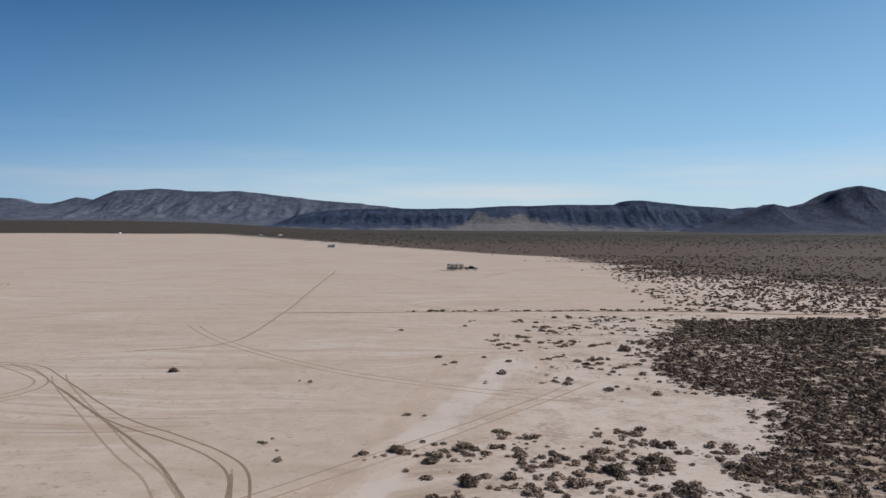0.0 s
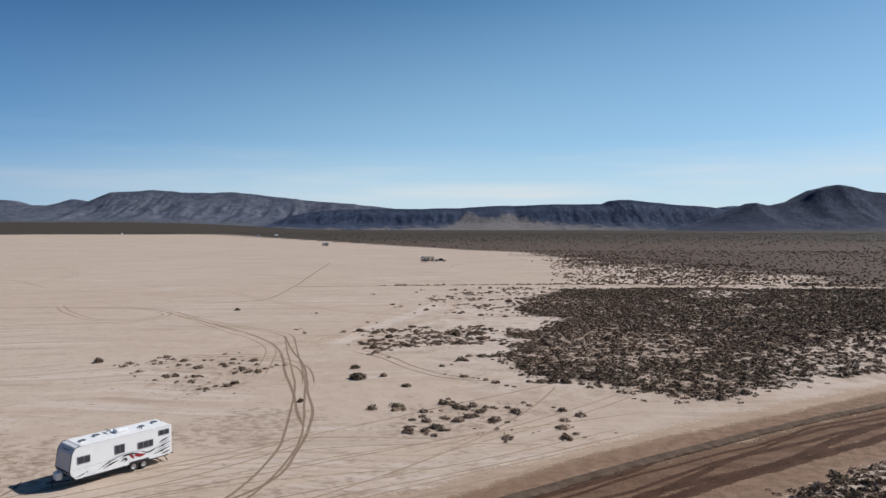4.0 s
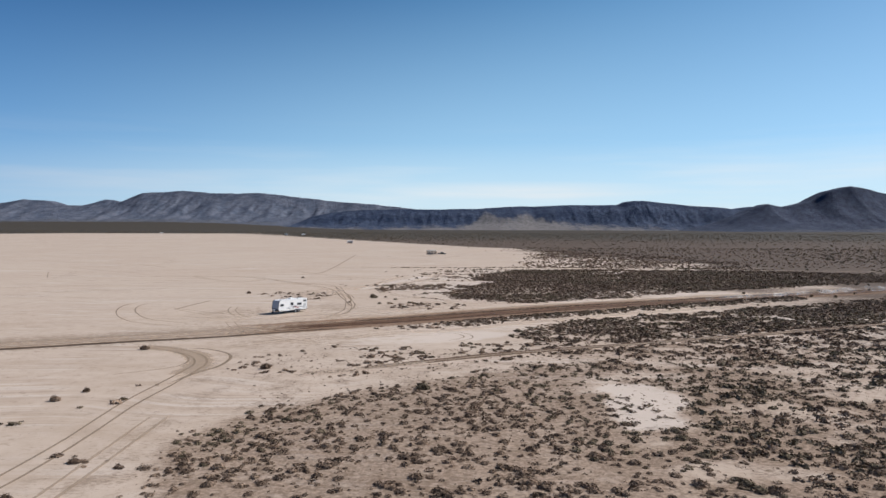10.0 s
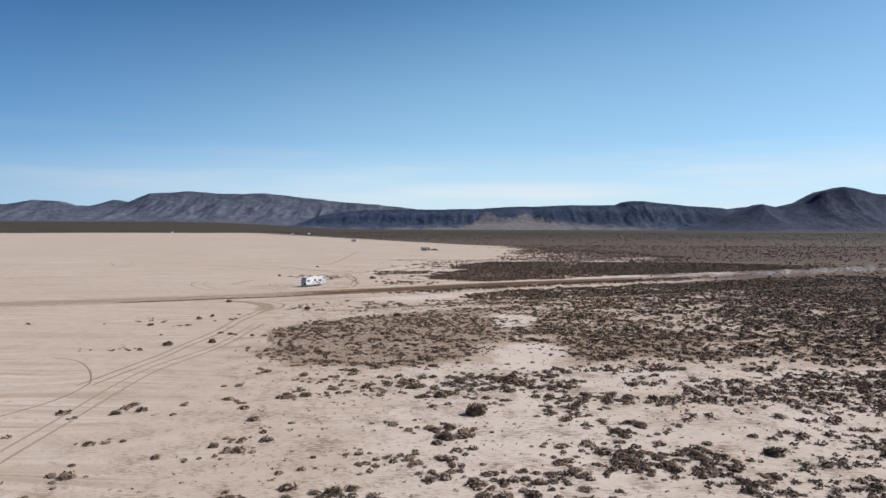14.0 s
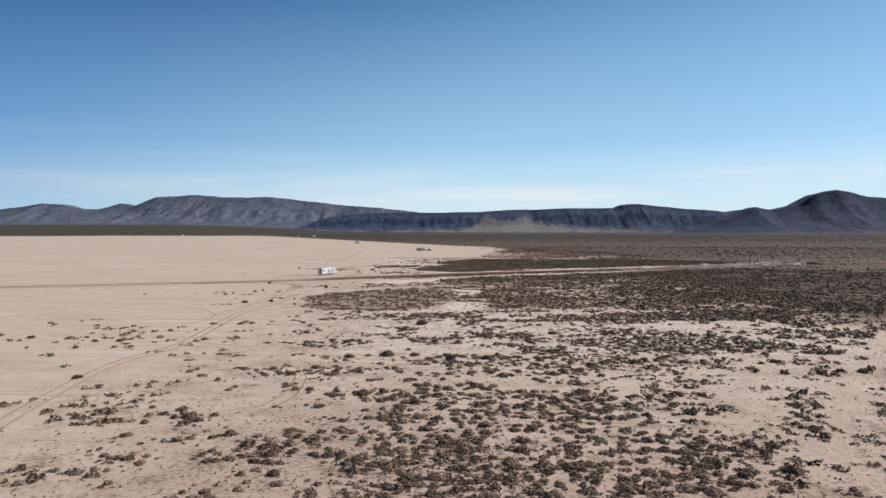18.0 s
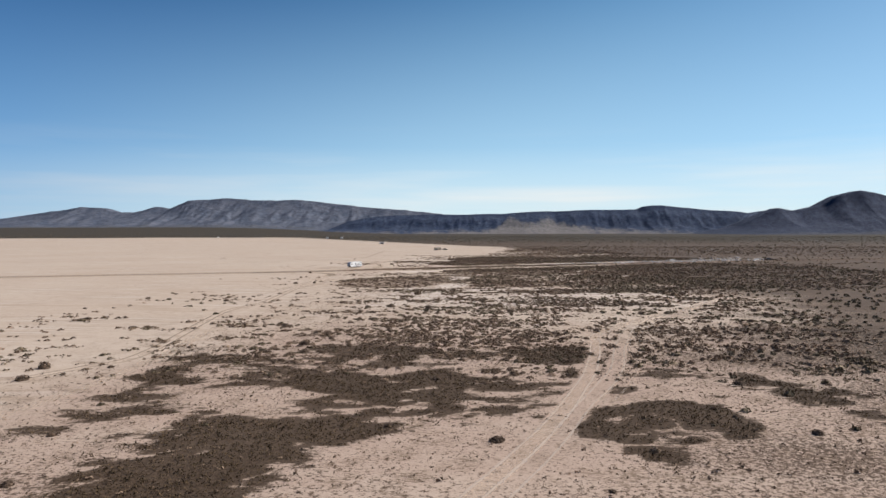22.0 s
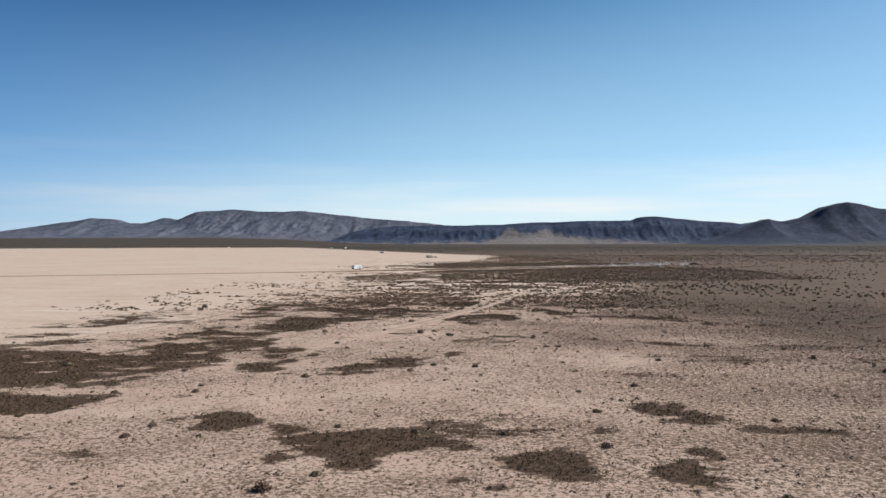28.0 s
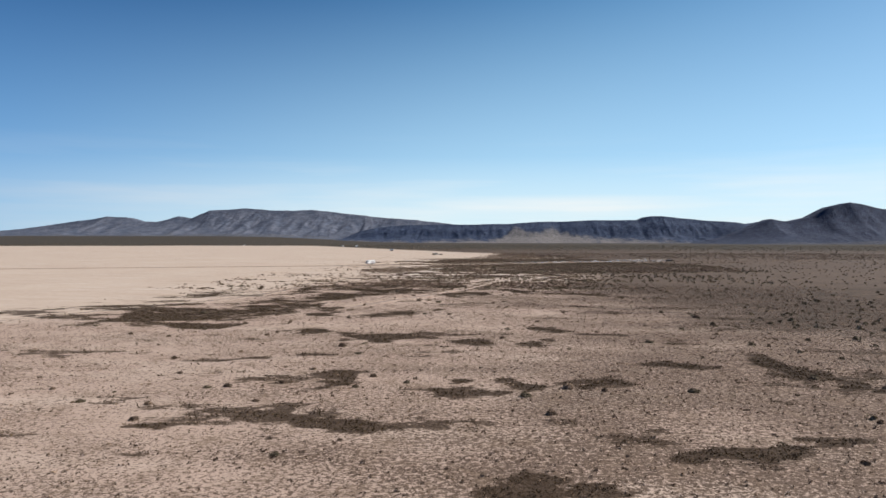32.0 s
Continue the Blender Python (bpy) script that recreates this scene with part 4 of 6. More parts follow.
strip("old_road", OLD_ROAD[1:], 3.0, M_OLD, 0.05, "old brown two-track road through the scrub", wander=0.5, seed=41, fade=30)
for i, off in enumerate((0.9, -0.9)):
    strip("road_rut", OLD_ROAD[2:], 0.75, M_RUT, 0.08, "dark rut of the old two-track road", shift=off, wander=0.25, seed=44 + i, across=5)
strip("light_track", LIGHT_TRACK, 3.4, M_LIGHT, 0.05, "pale packed track beside the verge", wander=0.8, seed=51)
strip("far_track", FAR_TRACK[3:], 2.4, M_LIGHT, 0.05, "pale packed track through the brush", wander=0.4, seed=53)
strip("far_track", FAR_TRACK[:5], 1.2, M_TRACK, 0.06, "dark scuffed line of an old track", wander=0.3, seed=54)


def wheel_tracks(pts, mat, label, gauge=1.7, width=0.34, seed=1, wander=0.22):
    width *= 0.92
    for i, off in enumerate((gauge / 2, -gauge / 2) if gauge else (0.0,)):
        strip("tire_track", pts, width, mat, 0.045, label, shift=off, wander=wander, seed=seed + 2 * i, across=5, every=1.0, category="tire track")


wheel_tracks([(-150, 99), (-77, 97.2), (-65, 97), (-57, 95), (-47.6, 85), (-34, 70), (-25.5, 63.5), (-19.8, 58.8), (-16.2, 54), (-14, 46), (-11.1, 34), (-8.4, 23.3), (-6.3, 14.5), (-3.5, -2.8), (-3, -10.6), (-4, -18.9), (-5.8, -22.5), (-10, -28)], M_TRACK,
             "dark tyre tracks curving over the lake bed", 1.5, 0.36, 61, 0.3)
wheel_tracks([(-48, 84), (-33.8, 68.6), (-24.3, 57.4), (-17.3, 46), (-12.8, 34), (-10, 23.3), (-7.6, 14.4), (-4.6, 4), (-2, -4)], M_TRACK, "wavering tyre track beside a darker pair", 0, 0.5, 64, 0.4)
wheel_tracks([(-18, 57), (-12.5, 40), (-8, 26), (-5.4, 14.5), (-2.3, 0.2), (-1.7, -10.6), (-2.8, -17), (-8, -24)], M_TRACK, "dark wavering tyre track on the clay", 0, 0.45, 66, 0.5)
wheel_tracks([(-52, 92), (-47.6, 84.8), (-37, 71), (-28, 59.4), (-21.7, 51.7), (-16, 40), (-13, 20)], M_FAINT, "faint tyre tracks running beside darker ones", 1.6, 0.36, 67)
wheel_tracks([(-30, 33.5), (-24.3, 35.2), (-19.2, 35.7), (-13.9, 33.5), (-9.2, 28.1), (-6.8, 21.8), (-5.3, 14.3)], M_TRACK, "short arc of tyre tracks joining the others", 1.5, 0.34, 68)
wheel_tracks([(-80, 66), (-60.6, 70.6), (-54, 72), (-47.7, 80.6)], M_FAINT, "faint tyre track on pale clay", 1.7, 0.4, 69)
wheel_tracks([(-47, 301), (-42, 230), (-37, 165), (-35.3, 127), (-36.3, 116), (-40, 111), (-52, 106)], M_FAINT, "long straight faint track over the clay", 0, 0.9, 70)
wheel_tracks([(-3, 41), (-1.4, 38.5), (2.9, 34), (7, 26.5), (11, 21.5), (15, 19.5), (20, 19)], M_TRACK, "tyre tracks passing the edge of the brush", 1.5, 0.36, 71)
wheel_tracks([(-84, 102), (-74, 88), (-61.7, 76), (-52, 77.5), (-51, 86), (-64, 98)], M_FAINT, "loop of tyre tracks on the pale clay", 1.6, 0.45, 72)
wheel_tracks([(-58.6, 6.8), (-59.2, -0.3), (-57, -9), (-52, -19), (-45.6, -27.5), (-39, -32), (-31, -35)], M_TRACK, "tyre tracks of a turning circle on clay", 4.2, 0.35, 73)
wheel_tracks([(-43, 12), (-44.4, -1), (-45, -13)], M_TRACK, "short scuffed track on the clay", 0, 0.9, 76)
strip("tire_track", [(-31, -59), (-23.4, -62.6), (-18.4, -66.5), (-15.7, -70), (-14, -74.5), (-13.7, -79), (-13.9, -84)], 4.6, M_FAINT, 0.04, "broad scuffed sweep of a turning vehicle", seed=79, wander=0.4, category="tire track")
wheel_tracks([(-31, -59), (-23.4, -62.6), (-18.4, -66.5), (-15.7, -70), (-14, -74.5), (-13.7, -79), (-13.6, -86), (-13.7, -97), (-12.6, -110), (-12.4, -119), (-12.7, -127), (-12.7, -140), (-14, -160)], M_TRACK, "pair of tyre tracks sweeping off the road", 1.8, 0.4, 80)
wheel_tracks([(-22.3, -61.5), (-17.5, -62.2), (-13.3, -65.3), (-11.4, -68.3), (-10.7, -72), (-10.8, -76.2), (-12.5, -81), (-13.4, -88)], M_TRACK, "dark curved tyre track on the clay", 0, 0.7, 83)
wheel_tracks([(-31.7, -59.4), (-24.7, -62.8), (-19.4, -67), (-17, -71), (-16.4, -74.4), (-17.7, -77.5), (-25, -83)], M_TRACK, "thin curved tyre track on the clay", 0, 0.35, 84)
wheel_tracks([(-31, -139), (-24.5, -141.5), (-19.4, -147), (-15, -154), (-13.5, -158.3), (-13.3, -166), (-16, -175)], M_TRACK, "thin curved tyre track on pale sand", 0, 0.3, 85)
wheel_tracks([(-8, -100), (-7, -128), (-9.5, -150), (-7, -178), (-5.5, -198), (-8, -220), (1, -276), (-2, -288), (-8, -300)], M_FAINT, "faint pair of tyre tracks along the scrub", 1.8, 0.5, 86)
wheel_tracks([(17, -212), (21.5, -220), (22.9, -227), (22.9, -234), (21, -240)], M_FAINT, "faint curved tyre tracks among shrubs", 1.6, 0.4, 88)
strip("two_track", GRAVEL_TRACK, 2.6, M_WORN, 0.04, "pale packed two-track through the gravel flat", wander=0.5, seed=90)
wheel_tracks(GRAVEL_TRACK[2:], M_PALE_RUT, "pale ruts of the two-track over gravel", 1.7, 0.42, 91)
wheel_tracks(GRAVEL_FORK, M_PALE_RUT, "pale tyre tracks branching over gravel", 1.8, 0.4, 92)
wheel_tracks([(p[0] + 2.2, p[1]) for p in GRAVEL_FORK[2:7]], M_WORN, "worn tyre tracks beside the two-track", 1.7, 0.5, 93)
strip("two_track", [(-60, -440), (-45, -422), (-32.6, -405), (-20, -380), (-10.7, -362), (0, -335), (6, -300), (2, -250)], 2.4, M_WORN, 0.04, "pale track between the scrub and lake bed", wander=0.6, seed=94)
wheel_tracks([(4, -51), (10, -45), (18, -42), (24, -43), (26, -48), (22, -53)], M_TRACK, "small loop of tyre tracks beside the road", 1.7, 0.3, 95)
wheel_tracks([(-14, -56), (-2, -52), (10, -48), (22, -44)], M_FAINT, "faint tyre tracks beside the dirt road", 1.7, 0.4, 97)
for i, pts in enumerate(([(-14, 46), (-6, 54), (2, 62), (8, 74), (14, 92), (16, 120)], [(-9, 40), (-6, 60), (-3, 80), (4, 112)], [(-22, 24), (-12, 44), (-4, 58), (10, 66)], [(-34, -30), (-14, -22), (2, -14), (20, -2)])):
    strip("worn_track", pts, 3.0, M_WORN, 0.035, "broad pale worn path over the lake clay", seed=140 + i, wander=0.5)
rng = random.Random(7)
for i in range(46):
    ax, ay = rng.uniform(-150, 40), rng.uniform(-60, 330)
    if i % 3 == 0:
        ax, ay = rng.uniform(-26, -2), rng.uniform(-36, -18)
    head, bend, pts = rng.uniform(0, 6.28), rng.uniform(-0.16, 0.16), []
    if i % 2:
        head = 0.44 + rng.uniform(-0.25, 0.25)
    for j in range(rng.randint(5, 9)):
        pts.append((ax, ay))
        d = rng.uniform(5, 9) if i % 3 == 0 else rng.uniform(7, 15)
        ax, ay, head = ax + d * math.cos(head), ay + d * math.sin(head), head + bend
    wheel_tracks(pts, M_FAINT, "faint old tyre tracks on the lake bed", rng.choice((0, 1.7, 1.7)), rng.uniform(0.22, 0.4), 100 + 5 * i)
for cx, cy in ((-30, -18), (-24, -10), (-8, -26)):
    for i in range(7):
        a, r = rng.uniform(0, 6.28), rng.uniform(2, 6.5)
        pts = [(cx + r * math.cos(a + 0.5 * j) * 1.4, cy + r * math.sin(a + 0.5 * j)) for j in range(rng.randint(4, 8))]
        wheel_tracks(pts, M_TRACK if i % 3 == 0 else M_FAINT, "scuffed tight turning tracks on the clay", 0, rng.uniform(0.25, 0.5), 400 + i)

# ---- vehicles ----
M_WHITE = material("white_gelcoat_siding", (0.74, 0.73, 0.71), 0.5, vary=0.05, scale=1.2)
M_ROOF = material("chalky_white_roof_membrane", (0.70, 0.69, 0.67), 0.7, vary=0.10, scale=2.0)
# grey of a front face in shade, put into the base colour
M_GREY = material("shaded_front_cap_gelcoat", (0.42, 0.42, 0.43), 0.35, vary=0.06)
M_BLACK = material("black_gloss_paint", (0.010, 0.010, 0.012), 0.30, vary=0.2)
M_PLASTIC = material("black_trim_plastic", (0.025, 0.025, 0.027), 0.6)
M_RED = material("dark_red_vinyl_graphic", (0.28, 0.02, 0.03), 0.35)
M_SILVER = material("silver_vinyl_graphic", (0.42, 0.43, 0.45), 0.35)
M_RUBBER = material("dusty_tyre_rubber", (0.035, 0.032, 0.03), 0.9, bump=0.3)
M_RIM = material("bright_wheel_steel", (0.62, 0.62, 0.63), 0.35, 0.8)
M_STEEL = material("black_frame_steel", (0.03, 0.03, 0.03), 0.55, 0.3)
M_PANE = material("tinted_window_glass", (0.035, 0.04, 0.05), 0.06, spec=0.6)
M_FRAME = material("window_frame_aluminium", (0.16, 0.16, 0.17), 0.4, 0.4)
M_LAMP = material("red_tail_lens", (0.35, 0.01, 0.01), 0.2)
M_CLEAR = material("clear_lamp_lens", (0.7, 0.7, 0.68), 0.1)
M_BEIGE = material("beige_siding", (0.80, 0.67, 0.50), 0.45, vary=0.08)
M_TAUPE = material("taupe_lower_siding", (0.20, 0.17, 0.15), 0.5, vary=0.1)
M_DUSTY = material("dusty_black_truck_paint", (0.018, 0.017, 0.017), 0.38, vary=0.3, scale=1.5)


def part(name, bm, mat, parent, label=""):
    """Links a bmesh as one mesh under a thing or a part."""
    me = bpy.data.meshes.new(name)
    bm.to_mesh(me)
    bm.free()
    me.materials.append(mat)
    ob = new(name, me)
    ob.parent = parent
    return tagged(ob, label)


def box(cx, cy, cz, sx, sy, sz, bevel=0.0, turn=None, segments=2):
    bm = bmesh.new()
    m = pose(cx, cy, cz) @ (turn or Matrix()) @ Matrix.Diagonal((sx, sy, sz, 1))
    bmesh.ops.create_cube(bm, size=1, matrix=m)
    if bevel:
        bmesh.ops.bevel(bm, geom=bm.edges[:], offset=bevel, segments=segments, affect='EDGES', profile=0.5)
    return bm


def tube(a, b, radius, segments=8):
    bm = bmesh.new()
    a, b = Vector(a), Vector(b)
    m = Matrix.Translation((a + b) / 2) @ (b - a).to_track_quat('Z', 'Y').to_matrix().to_4x4()
    bmesh.ops.create_cone(bm, segments=segments, radius1=radius, radius2=radius, depth=(b - a).length, matrix=m)
    return bm


def profile(outline, half, bevel=0.05, taper=None):
    """A side view, pulled across the width. taper(x, z) narrows it."""
    bm = bmesh.new()
    sides = []
    for s in (-1, 1):
        sides.append([bm.verts.new((x, s * half * (taper(x, z) if taper else 1), z)) for x, z in outline])
    n = len(outline)
    bm.faces.new(sides[0])
    bm.faces.new(sides[1][::-1])
    for i in range(n):
        j = (i + 1) % n
        bm.faces.new((sides[0][i], sides[1][i], sides[1][j], sides[0][j]))
    bmesh.ops.recalc_face_normals(bm, faces=bm.faces[:])
    if bevel:
        bmesh.ops.bevel(bm, geom=bm.edges[:], offset=bevel, segments=2, affect='EDGES', profile=0.5)
    return bm


def wheel(parent, x, y, radius, width, hub=None):
    """A wheel with a rounded tyre and a dished rim, on an axle along y."""
    bm = bmesh.new()
    ring = ((0.58, -0.5), (0.90, -0.5), (0.985, -0.36), (1.0, 0.0), (0.985, 0.36), (0.90, 0.5), (0.58, 0.5), (0.58, -0.5))
    n = 24
    loops = [[bm.verts.new((x + radius * r * math.cos(6.2832 * i / n), y + width * w, radius + radius * r * math.sin(6.2832 * i / n))) for r, w in ring] for i in range(n)]
    for i in range(n):
        for j in range(len(ring) - 1):
            bm.faces.new((loops[i][j], loops[i][j + 1], loops[(i + 1) % n][j + 1], loops[(i + 1) % n][j]))
    bmesh.ops.recalc_face_normals(bm, faces=bm.faces[:])
    tyre = part("tyre", bm, M_RUBBER, parent)
    bm = bmesh.new()
    s = 1 if y > 0 else -1
    ring = ((0.60, 0.42), (0.54, 0.40), (0.46, 0.22), (0.24, 0.18), (0.20, 0.34), (0.0, 0.36))
    loops = [[bm.verts.new((x + radius * r * math.cos(6.2832 * i / n), y + s * width * w, radius + radius * r * math.sin(6.2832 * i / n))) for r, w in ring[:-1]] for i in range(n)]
    mid = bm.verts.new((x, y + s * width * 0.36, radius))
    for i in range(n):
        for j in range(len(ring) - 2):
            bm.faces.new((loops[i][j], loops[i][j + 1], loops[(i + 1) % n][j + 1], loops[(i + 1) % n][j]))
        bm.faces.new((loops[i][-1], mid, loops[(i + 1) % n][-1]))
    bmesh.ops.recalc_face_normals(bm, faces=bm.faces[:])
    part("rim", bm, M_RIM, tyre, "bright steel rim")
    return tyre


def side_window(parent, x, z, w, h, y, panes=2):
    """A framed window in a side wall, with slider panes."""
    s = 1 if y > 0 else -1
    frame_ = part("window_frame", box(x, y + s * 0.015, z, w, 0.05, h, 0.015), M_FRAME, parent)
    pw = (w - 0.06 * (panes + 1)) / panes
    for i in range(panes):
        px = x - w / 2 + 0.06 + pw / 2 + i * (pw + 0.06)
        part("pane", box(px, y + s * 0.042, z, pw, 0.012, h - 0.12), M_PANE, frame_, "dark tinted pane")
    return frame_


def swoosh(parent, pts, widths, y, mat, name="graphic"):
    """A tapering vinyl stripe on a side wall, drawn along a curve."""
    line = smooth_line(pts, 0.12)
    t = np.linspace(0, 1, len(line))
    wid = np.interp(t, np.linspace(0, 1, len(widths)), widths)
    tan = np.gradient(line, axis=0)
    tan /= np.hypot(tan[:, 0], tan[:, 1])[:, None] + 1e-9
    bm = bmesh.new()
    a = [bm.verts.new((p[0] - d[1] * w / 2, y, p[1] + d[0] * w / 2)) for p, d, w in zip(line, tan, wid)]
    b = [bm.verts.new((p[0] + d[1] * w / 2, y, p[1] - d[0] * w / 2)) for p, d, w in zip(line, tan, wid)]
    for i in range(len(a) - 1):
        bm.faces.new((a[i], b[i], b[i + 1], a[i + 1]))
    bmesh.ops.recalc_face_normals(bm, faces=bm.faces[:])
    grown = bmesh.ops.extrude_face_region(bm, geom=bm.faces[:])
    for v in grown["geom"]:
        if isinstance(v, bmesh.types.BMVert):
            v.co.y += 0.006 if y > 0 else -0.006
    return part(name, bm, mat, parent)


def travel_trailer(label, length=8.2, body=M_WHITE, lower=None, cap=M_GREY, graphics=True, slides=0):
    """A bumper-pull camper; its hitch points along +x."""
    root = tagged(new("travel_trailer"), label, "trailer", "campers on the lake bed")
    h, top, floor = length / 2, 3.12, 0.58
    outline = [(-h, floor + 0.12), (-h, top - 0.05), (-h + 0.2, top), (h - 0.75, top), (h - 0.38, top - 0.10), (h - 0.12, top - 0.55), (h + 0.06, floor + 0.72), (h, floor + 0.42), (h - 0.40, floor), (-h + 0.9, floor)]
    part("body", profile(outline, 1.22, 0.06), body, root, "")
    part("roof", profile([(-h + 0.1, top + 0.004), (-h + 0.2, top + 0.035), (h - 0.8, top + 0.035), (h - 0.70, top + 0.004)], 1.16, 0.012), M_ROOF, root, "chalky white membrane roof")
    front = profile([(h - 0.42, top - 0.07), (h - 0.335, top - 0.09), (h - 0.085, top - 0.55), (h + 0.10, floor + 0.72), (h + 0.05, floor + 0.45), (h - 0.02, floor + 0.45), (h + 0.03, floor + 0.72), (h - 0.15, top - 0.55)], 1.16, 0.0)
    nose = part("front_cap", front, cap, root, "grey moulded front cap in shade")
    for i in range(4):
        part("letter_bar", box(h - 0.19, -0.42 + 0.28 * i, top - 0.36, 0.03, 0.18, 0.10 + 0.05 * (i % 2), turn=pose(0, 0, 0, 0, 28, 0)), M_PLASTIC, nose, "dark lettering bar")
    part("nose_guard", profile([(h + 0.09, floor + 0.70), (h + 0.115, floor + 0.68), (h + 0.02, floor + 0.41), (h - 0.39, floor - 0.02), (h - 0.42, floor + 0.01), (h - 0.01, floor + 0.44)], 1.2, 0.0), M_PLASTIC, root, "black lower nose guard")
    for s in (-1, 1):
        trim = bmesh.new()
        pts = [(h - 0.74, top + 0.0), (h - 0.37, top - 0.10), (h - 0.10, top - 0.55), (h + 0.085, floor + 0.72), (h + 0.02, floor + 0.42), (h - 0.39, floor - 0.005)]
        for p, q in zip(pts[:-1], pts[1:]):
            piece = tube((p[0], s * 1.225, p[1]), (q[0], s * 1.225, q[1]), 0.032, 6)
            me = bpy.data.meshes.new("piece")
            piece.to_mesh(me)
            piece.free()
            trim.from_mesh(me)
            bpy.data.meshes.remove(me)
        part("corner_trim", trim, M_PLASTIC, root, "black corner trim")
        part("drip_rail", tube((-h + 0.1, s * 1.225, top - 0.02), (h - 0.75, s * 1.225, top - 0.02), 0.022, 6), M_WHITE, root)
        part("skirt_rail", box(-0.2, s * 1.215, floor + 0.02, length - 1.4, 0.03, 0.07), M_PLASTIC, root)
        part("tail_light", box(-h - 0.015, s * 0.95, floor + 0.55, 0.04, 0.14, 0.30, 0.01), M_LAMP, root, "red tail light lens")
    if lower:
        for s in (-1, 1):
            part("lower_siding", box(-0.1, s * 1.224, floor + 0.48, length - 0.7, 0.012, 0.85), lower, root, "darker lower siding band")
    # running gear
    for x in (-0.10 * length, -0.10 * length - 0.86):
        part("axle", tube((x, -1.0, 0.36), (x, 1.0, 0.36), 0.05), M_STEEL, root)
        for s in (-1, 1):
            wheel(root, x, s * 1.04, 0.36, 0.22)
    for s in (-1, 1):
        part("fender", profile([(-0.10 * length + 0.46, 0.62), (-0.10 * length + 0.36, 0.82), (-0.10 * length - 1.22, 0.82), (-0.10 * length - 1.32, 0.62), (-0.10 * length - 1.25, 0.60), (-0.10 * length + 0.39, 0.60)], 0.05, 0.0),
             M_PLASTIC, root, "black wheel arch trim").location.y = s * 1.19
        part("chassis_rail", box(-0.1, s * 0.75, 0.52, length - 0.4, 0.06, 0.16), M_STEEL, root)
        part("hitch_bar", tube((h - 0.2, s * 0.72, 0.50), (h + 1.05, 0, 0.48), 0.055), M_STEEL, root)
        for x in (h - 0.9, -h + 0.5):
            part("stabiliser_jack", tube((x, s * 0.8, 0.52), (x - 0.25, s * 0.95, 0.03), 0.035), M_STEEL, root)
    part("coupler", box(h + 1.10, 0, 0.50, 0.28, 0.14, 0.12, 0.03), M_STEEL, root)
    part("tongue_jack", tube((h + 0.82, 0, 0.02), (h + 0.82, 0, 1.0), 0.04), M_STEEL, root)
    part("gas_cover", box(h + 0.42, 0, 0.88, 0.46, 0.72, 0.62, 0.12, segments=3), M_WHITE, root, "white propane bottle cover")
    part("rear_bumper", box(-h - 0.14, 0, 0.60, 0.12, 2.1, 0.12, 0.02), M_STEEL, root)
    part("rear_ladder", tube((-h - 0.08, -0.7, 0.9), (-h - 0.08, -0.7, top), 0.02), M_STEEL, root)
    # windows of both sides
    for s in (1, -1):
        y = s * 1.225
        side_window(root, h - 1.0, 2.02, 0.95, 0.56, y)
        side_window(root, h - 0.46 * length, 2.12, 0.80, 0.72, y)
        side_window(root, h - 0.72 * length, 1.98, 1.30, 0.56, y, 3)
        side_window(root, h - 0.915 * length, 2.62, 0.92, 0.44, y)
    door = part("door", box(h - 0.30 * length, -1.235, 1.62, 0.72, 0.04, 1.95, 0.02), body, root, "white entrance door")
    part("door_handle", box(h - 0.30 * length - 0.28, -1.265, 1.45, 0.10, 0.03, 0.05, 0.01), M_PLASTIC, door)
    part("hatch", box(h - 0.20 * length, 1.228, 0.98, 0.75, 0.02, 0.42, 0.01), body, root, "white storage hatch")
    # things on the roof
    part("air_conditioner", box(-0.3, 0.05, top + 0.17, 0.95, 0.72, 0.28, 0.09, segments=3), M_WHITE, root, "white rooftop air conditioner")
    for x, y in ((h - 1.3, 0.3), (h - 2.6, -0.25), (-h + 2.1, 0.2), (-h + 0.8, -0.2)):
        vent = part("roof_vent", box(x, y, top + 0.075, 0.40, 0.40, 0.09, 0.03), M_ROOF, root)
        part("vent_lid", box(x, y, top + 0.135, 0.44, 0.44, 0.035, 0.012), M_FRAME, vent, "smoked vent lid")
    part("antenna_mast", tube((0.9, -0.35, top + 0.03), (0.5, -0.35, top + 0.22), 0.02), M_STEEL, root)
    part("antenna", box(0.5, -0.35, top + 0.24, 0.12, 0.9, 0.04, 0.01), M_FRAME, root, "folded roof antenna")
    part("stack_pipe", tube((-1.8, 0.6, top), (-1.8, 0.6, top + 0.16), 0.05), M_PLASTIC, root)
    part("awning_tube", tube((-h + 1.0, -1.29, top - 0.16), (h - 1.6, -1.29, top - 0.16), 0.06), M_WHITE, root)
